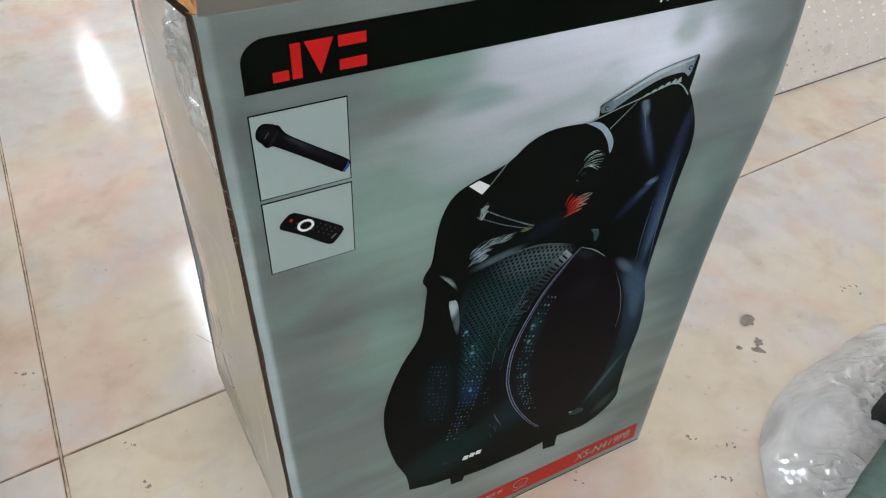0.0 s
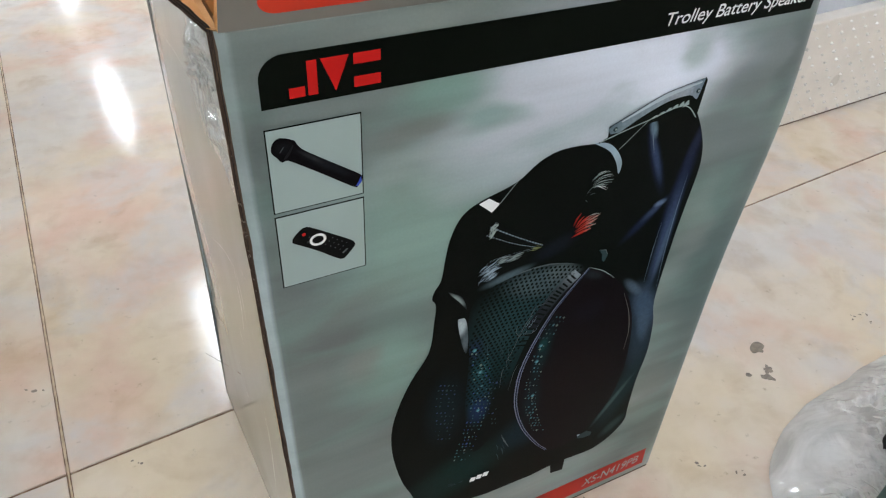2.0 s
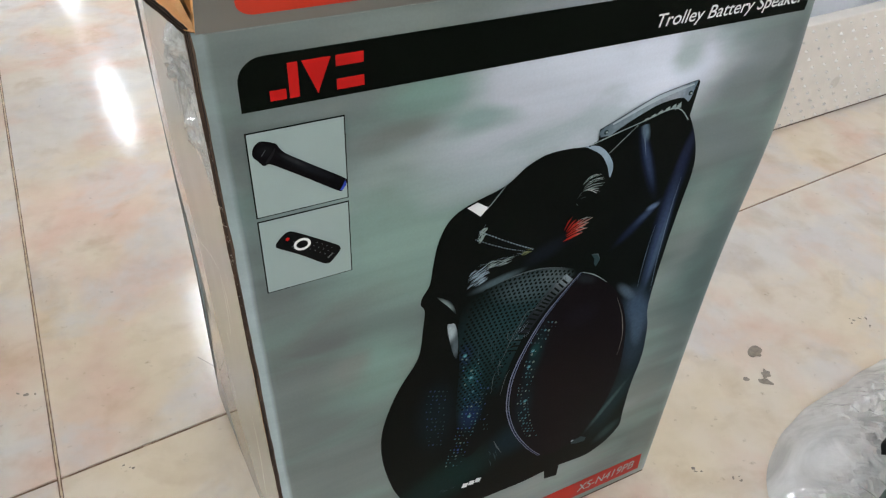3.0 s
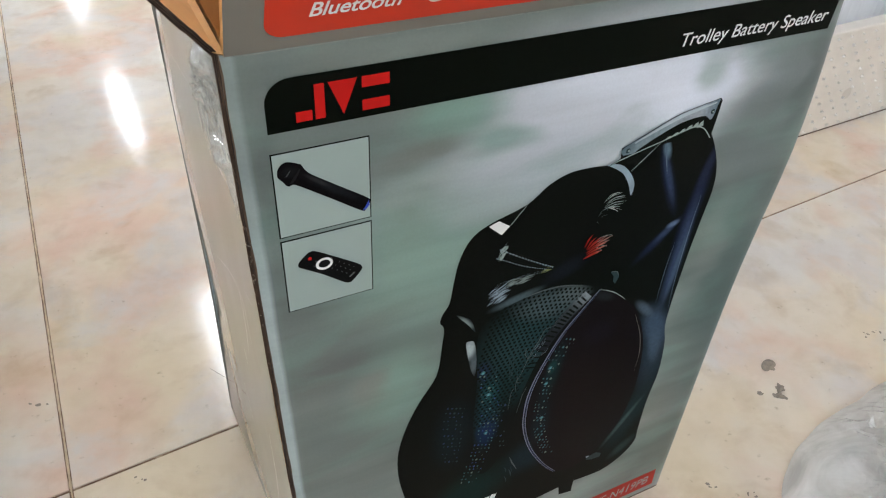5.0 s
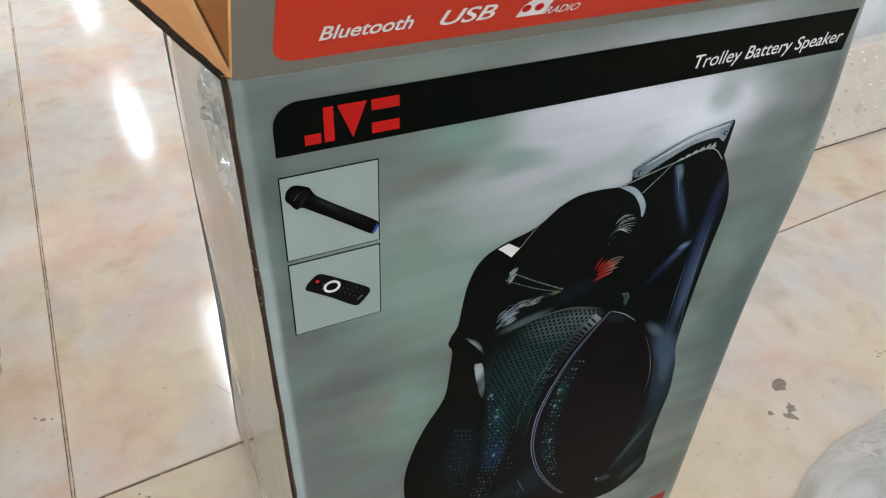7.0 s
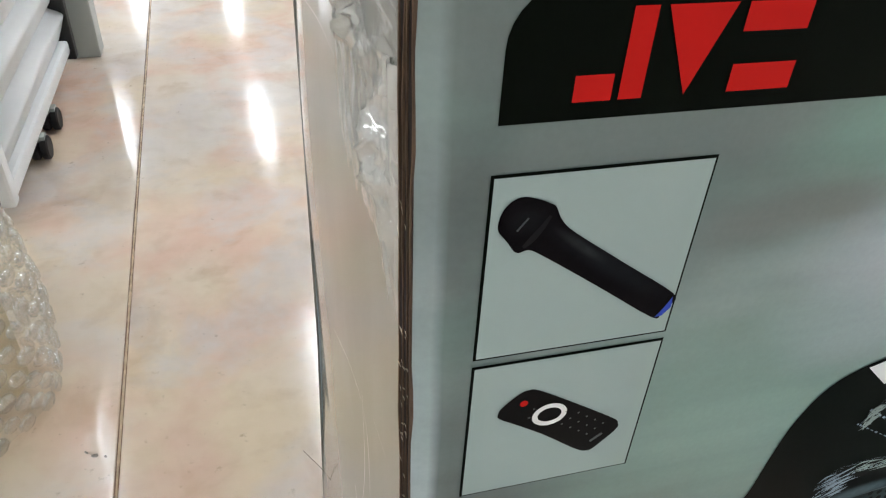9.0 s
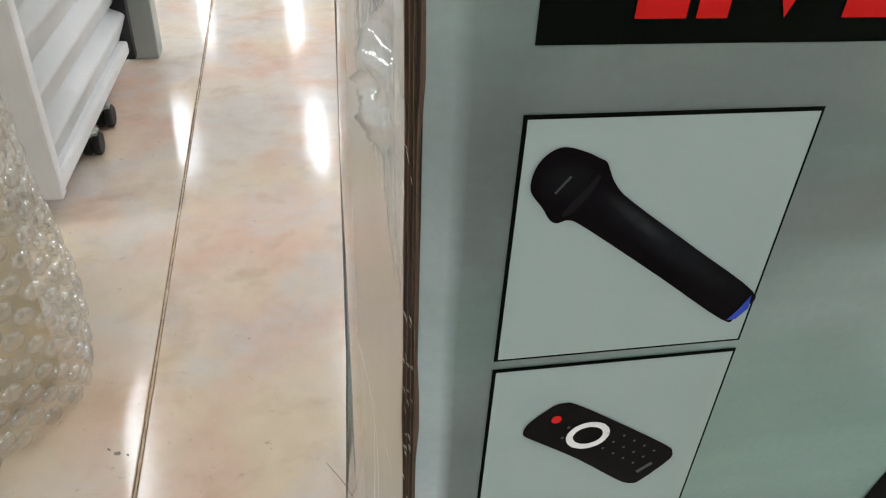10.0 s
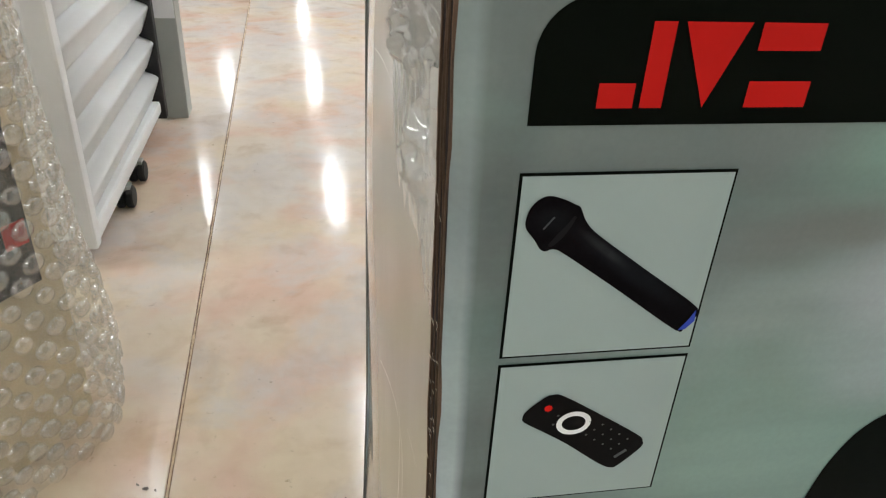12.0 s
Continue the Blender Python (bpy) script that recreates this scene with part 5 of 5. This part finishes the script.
# ---------------------------------------------------------------- white louvred air cooler on casters
def air_cooler():
    e = empty("air_cooler", -0.435, 1.035, 0)
    y1 = 0.71
    boxed("body", (-0.40, 0.0, 0.075), (-0.034, y1, 0.525), WHITE_PLASTIC, e, "white plastic body", bevel=0.012)
    boxed("stile", (-0.040, 0.0, 0.048), (0.004, 0.030, 0.525), WHITE_PLASTIC, e, bevel=0.006)
    boxed("bottom_rail", (-0.40, 0.030, 0.048), (0.000, y1, 0.080), WHITE_PLASTIC, e, bevel=0.008)
    boxed("rear_strip", (-0.30, y1, 0.03), (0.010, y1 + 0.028, 0.525), BLACK_RUBBER, e, "black rear edge", bevel=0.004)
    slat_me = None
    for k in range(5):
        if slat_me is None:
            bm = bmesh.new()
            prof = [tuple(q) for q in smooth_loop([(-0.040, 0.042), (-0.024, 0.038), (-0.008, 0.032), (0.001, 0.027), (0.004, 0.021), (0.001, 0.013), (-0.006, -0.006), (-0.014, -0.024), (-0.022, -0.040), (-0.040, -0.043)], 3)]
            a = [bm.verts.new((x, 0.026, z)) for x, z in prof]
            b = [bm.verts.new((x, y1 - 0.002, z)) for x, z in prof]
            for i in range(len(prof)):
                j = (i + 1) % len(prof)
                bm.faces.new((a[i], a[j], b[j], b[i]))
            bm.faces.new(a[::-1]), bm.faces.new(b)
            bmesh.ops.recalc_face_normals(bm, faces=bm.faces[:])
            s = part("slat", bm, WHITE_PLASTIC, e, "sloping white louvre slat", smooth=True)
            slat_me = s.data
        else:
            s = new("slat", slat_me)
            s.parent = e
            tagged(s, "sloping white louvre slat")
        s.location = (0, 0, 0.118 + k * 0.088)

    def caster(x, y):
        c = boxed("caster", (x - 0.014, y - 0.012, 0.040), (x + 0.014, y + 0.012, 0.052), GREY_STEEL, e, "small black caster", bevel=0.002)
        for dx in (-0.010, 0.010):
            bm = bmesh.new()
            bmesh.ops.create_cone(bm, cap_ends=True, segments=20, radius1=0.024, radius2=0.024, depth=0.015, matrix=Matrix.Translation((x + dx, y, 0.024)) @ Matrix.Rotation(math.pi / 2, 4, "Y"))
            bmesh.ops.bevel(bm, geom=[ed for ed in bm.edges if len(ed.link_faces) == 2 and ed.calc_face_angle(0) > 1], offset=0.003, segments=1, affect="EDGES")
            part("wheel", bm, BLACK_RUBBER, c)
    caster(-0.006, 0.265), caster(-0.006, 0.395), caster(-0.36, 0.10), caster(-0.36, 0.64)
    return tagged(e, "white louvred air cooler standing on small black casters", "air cooler")


air_cooler()

# ---------------------------------------------------------------- grey post beyond
e = empty("steel_post", -0.421, 1.865)
boxed("post", (-0.037, -0.035, 0.0), (0.037, 0.035, 2.2), GREY_STEEL, e, bevel=0.004)
boxed("label_plate", (-0.034, -0.0375, 0.27), (0.034, -0.035, 0.42), WHITE_PLASTIC, e, "white plate", bevel=0)
tagged(e, "grey steel post standing on the floor", "post")

# ---------------------------------------------------------------- clear bag on the floor
def clear_bag():
    """A slack film heap: smooth rim, crinkled in patches."""
    bm = bmesh.new()
    R, N, A = 0.386, 120, 400
    mid = (1.0, -0.385)
    rings = []
    for i in range(N + 1):
        s = i / N
        row = []
        for a in range(A):
            th = a / A * math.tau
            c, sn = math.cos(th), math.sin(th)
            turn = min(1, max(0, (math.degrees(th) - 98) / 45)) * min(1, max(0, (250 - math.degrees(th)) / 60))
            edge = R * (1 + 0.17 * turn * turn * (3 - 2 * turn) + 0.012 * noise.noise((c * 7, sn * 7, 1)))
            rr = edge * (1 - s)
            x, y = mid[0] + rr * c, mid[1] + rr * sn
            hgt = 0.075 * (1 - (1 - s) ** 5)
            patch = min(1, max(0, 1.6 * noise.noise((x * 5, y * 5, 6)) + 0.85))
            ridge = 0.5 - abs(noise.noise((x * 13 + 4 * y, y * 9, 2)))
            fine = 0.5 - abs(noise.noise((x * 58 - y * 36, x * 12 + y * 22, 5)))
            crumb = abs(noise.noise((x * 24 + 6 * noise.noise((x * 9, y * 9, 3)), y * 24, 12)))
            small = abs(noise.noise((x * 60, y * 60, 15)))
            crease = ridge * 0.012 + patch * patch * (0.012 - crumb * 0.036 - small * 0.012 + fine * 0.006)
            row.append(bm.verts.new((x, y, 0.002 + max(0, hgt + (crease - 0.008) * min(1, s * 5)))))
        rings.append(row)
    for r, w in zip(rings, rings[1:]):
        for a in range(A):
            b = (a + 1) % A
            bm.faces.new((r[a], r[b], w[b], w[a]))
    ob = part("plastic_bag", bm, BAG, None)
    return tagged(ob, "crumpled clear plastic bag lying on the floor", "plastic bag")


clear_bag()
def cloth_bundle():
    """A folded cloth with a near-black block along one long side."""
    e = empty("cloth_bundle", 0.776, -0.289, 0.0, 15)
    for name, lo, hi, mat, label, seed in (("folded_cloth", (-0.20, -0.10, 0.0), (0.20, 0.10, 0.105), FOAM, "grey-green folded cloth", 1), ("dark_block", (0.055, 0.095, 0.0), (0.20, 0.135, 0.090), BLACK_RUBBER, "near-black block in the gap beside the cloth", 2)):
        bm = box(bmesh.new(), lo, hi)
        bmesh.ops.subdivide_edges(bm, edges=bm.edges[:], cuts=14, use_grid_fill=True)
        mid = Vector([(a + b) / 2 for a, b in zip(lo, hi)])
        half = Vector([(b - a) / 2 for a, b in zip(lo, hi)])
        for v in bm.verts:
            d = v.co - mid
            ends = max(0, abs(d.z) / half.z - 0.6) ** 2
            if d.z > 0:
                v.co.x -= d.x * 0.25 * ends
                v.co.y -= d.y * 0.35 * ends
            wave = 0.006 * noise.noise((v.co.x * 16 + seed, v.co.y * 26, v.co.z * 30)) + 0.003 * math.sin(v.co.z * 170 + v.co.x * 9)
            v.co.y += wave if abs(d.y) > 0.8 * half.y else 0
            v.co.z += wave if d.z > 0.9 * half.z else 0
        part(name, bm, mat, e, label, smooth=True)
    return tagged(e, "grey-green folded cloth lying against the clear bag", "cloth bundle")


cloth_bundle()

# ---------------------------------------------------------------- dirt on the floor
def splat(x, y, r, mat, seed, stretch=1.0, turn=0.0):
    bm = bmesh.new()
    pts = []
    for a in range(18):
        th = a / 18 * math.tau
        rr = r * (0.75 + 0.55 * noise.noise((math.cos(th) * 1.3 + seed, math.sin(th) * 1.3, seed * 0.7)))
        px, py = rr * math.cos(th) * stretch, rr * math.sin(th)
        pts.append(bm.verts.new((px * math.cos(turn) - py * math.sin(turn), px * math.sin(turn) + py * math.cos(turn), 0)))
    c = bm.verts.new((0, 0, 0.0008))
    for a in range(18):
        bm.faces.new((pts[a], pts[(a + 1) % 18], c))
    ob = part("dirt_spot", bm, mat, floor)
    ob.location = (x, y, 0.0006)
    return ob


for k, (x, y, r, st, tn) in enumerate(((0.836, 0.106, 0.014, 1.4, 0.3), (0.816, 0.064, 0.010, 1.3, 0.9), (0.802, 0.052, 0.008, 1.9, -0.9), (0.778, 0.069, 0.005, 1.2, 0))):
    splat(x, y, r, DIRT, k * 1.7 + 1, st, tn)
for k, (x, y) in enumerate(((1.051, 0.088), (1.085, 0.086), (1.077, 0.07), (0.581, -0.027), (0.622, -0.064), (0.570, -0.096), (0.578, -0.101), (-0.136, 0.235), (-0.266, 0.51), (-0.141, 0.309), (0.388, -0.013))):
    for j in range(3):
        splat(x + random.uniform(-0.012, 0.012) * (j > 0), y + random.uniform(-0.012, 0.012) * (j > 0), random.uniform(0.0016, 0.0038) / (1 + 0.5 * j), DIRT if k < 7 else DIRT_PALE, k * 2.3 + j, random.uniform(1, 2), random.uniform(0, 3))

# ---------------------------------------------------------------- floor slabs
PITCH, PITCH_Y, JOINT, JOINT_X = 3.1, 3.1, 0.0022, 0.0028


def joint_x(i, y):
    return -0.235 - 0.026 * (y - 0.34) + PITCH * i


def joint_y(j, x):
    return 0.351 + 0.074 * x + PITCH_Y * j


def crossing(i, j):
    x, y = joint_x(i, 0), 0.0
    for _ in range(6):
        y = joint_y(j, x)
        x = joint_x(i, y)
    return x, y


for i in range(-2, 3):
    for j in range(-2, 7):
        (ax, ay), (bx, by), (cx, cy), (dx, dy) = (crossing(*q) for q in ((i, j), (i + 1, j), (i + 1, j + 1), (i, j + 1)))
        ox, oy = (ax + cx) / 2, (ay + cy) / 2
        q = [(ax + JOINT_X, ay + JOINT), (bx - JOINT_X, by + JOINT), (cx - JOINT_X, cy - JOINT), (dx + JOINT_X, dy - JOINT)]
        q = [(min(X1, max(X0, x)) - ox, min(Y1, max(Y0, y)) - oy) for x, y in q]
        if max(x for x, y in q) - min(x for x, y in q) < 0.1 or max(y for x, y in q) - min(y for x, y in q) < 0.1:
            continue
        bm = bmesh.new()
        lo = [bm.verts.new((x, y, -0.003)) for x, y in q]
        mid = [bm.verts.new((x, y, -0.0008)) for x, y in q]
        sgn = [(1, 1), (-1, 1), (-1, -1), (1, -1)]
        up = [bm.verts.new((x + 0.001 * a, y + 0.001 * b, 0)) for (x, y), (a, b) in zip(q, sgn)]
        bm.faces.new(up)
        for a in range(4):
            b = (a + 1) % 4
            bm.faces.new((lo[a], lo[b], mid[b], mid[a]))
            bm.faces.new((mid[a], mid[b], up[b], up[a]))
        s = part("slab", bm, STONE, floor)
        s.location = (ox, oy, 0)

# a pale bead of filler runs uneven down the long joints
for i in range(-1, 3):
    bm = bmesh.new()
    rows = []
    for k in range(701):
        y = -3.2 + k * 0.01
        w = 0.0015 + 0.0012 * noise.noise((y * 14, i * 5, 0)) + 0.0006 * noise.noise((y * 60, i, 3))
        x = joint_x(i, y) + 0.0005 * noise.noise((y * 9, i, 7))
        rows.append([bm.verts.new((x - max(w, 0.0002), y, -0.0021)), bm.verts.new((x, y, -0.0009)), bm.verts.new((x + max(w, 0.0002), y, -0.0021))])
    for a, b in zip(rows, rows[1:]):
        bm.faces.new((a[0], a[1], b[1], b[0])), bm.faces.new((a[1], a[2], b[2], b[1]))
    part("joint_bead", bm, PALE_FILLER, floor, "uneven cream joint filler")
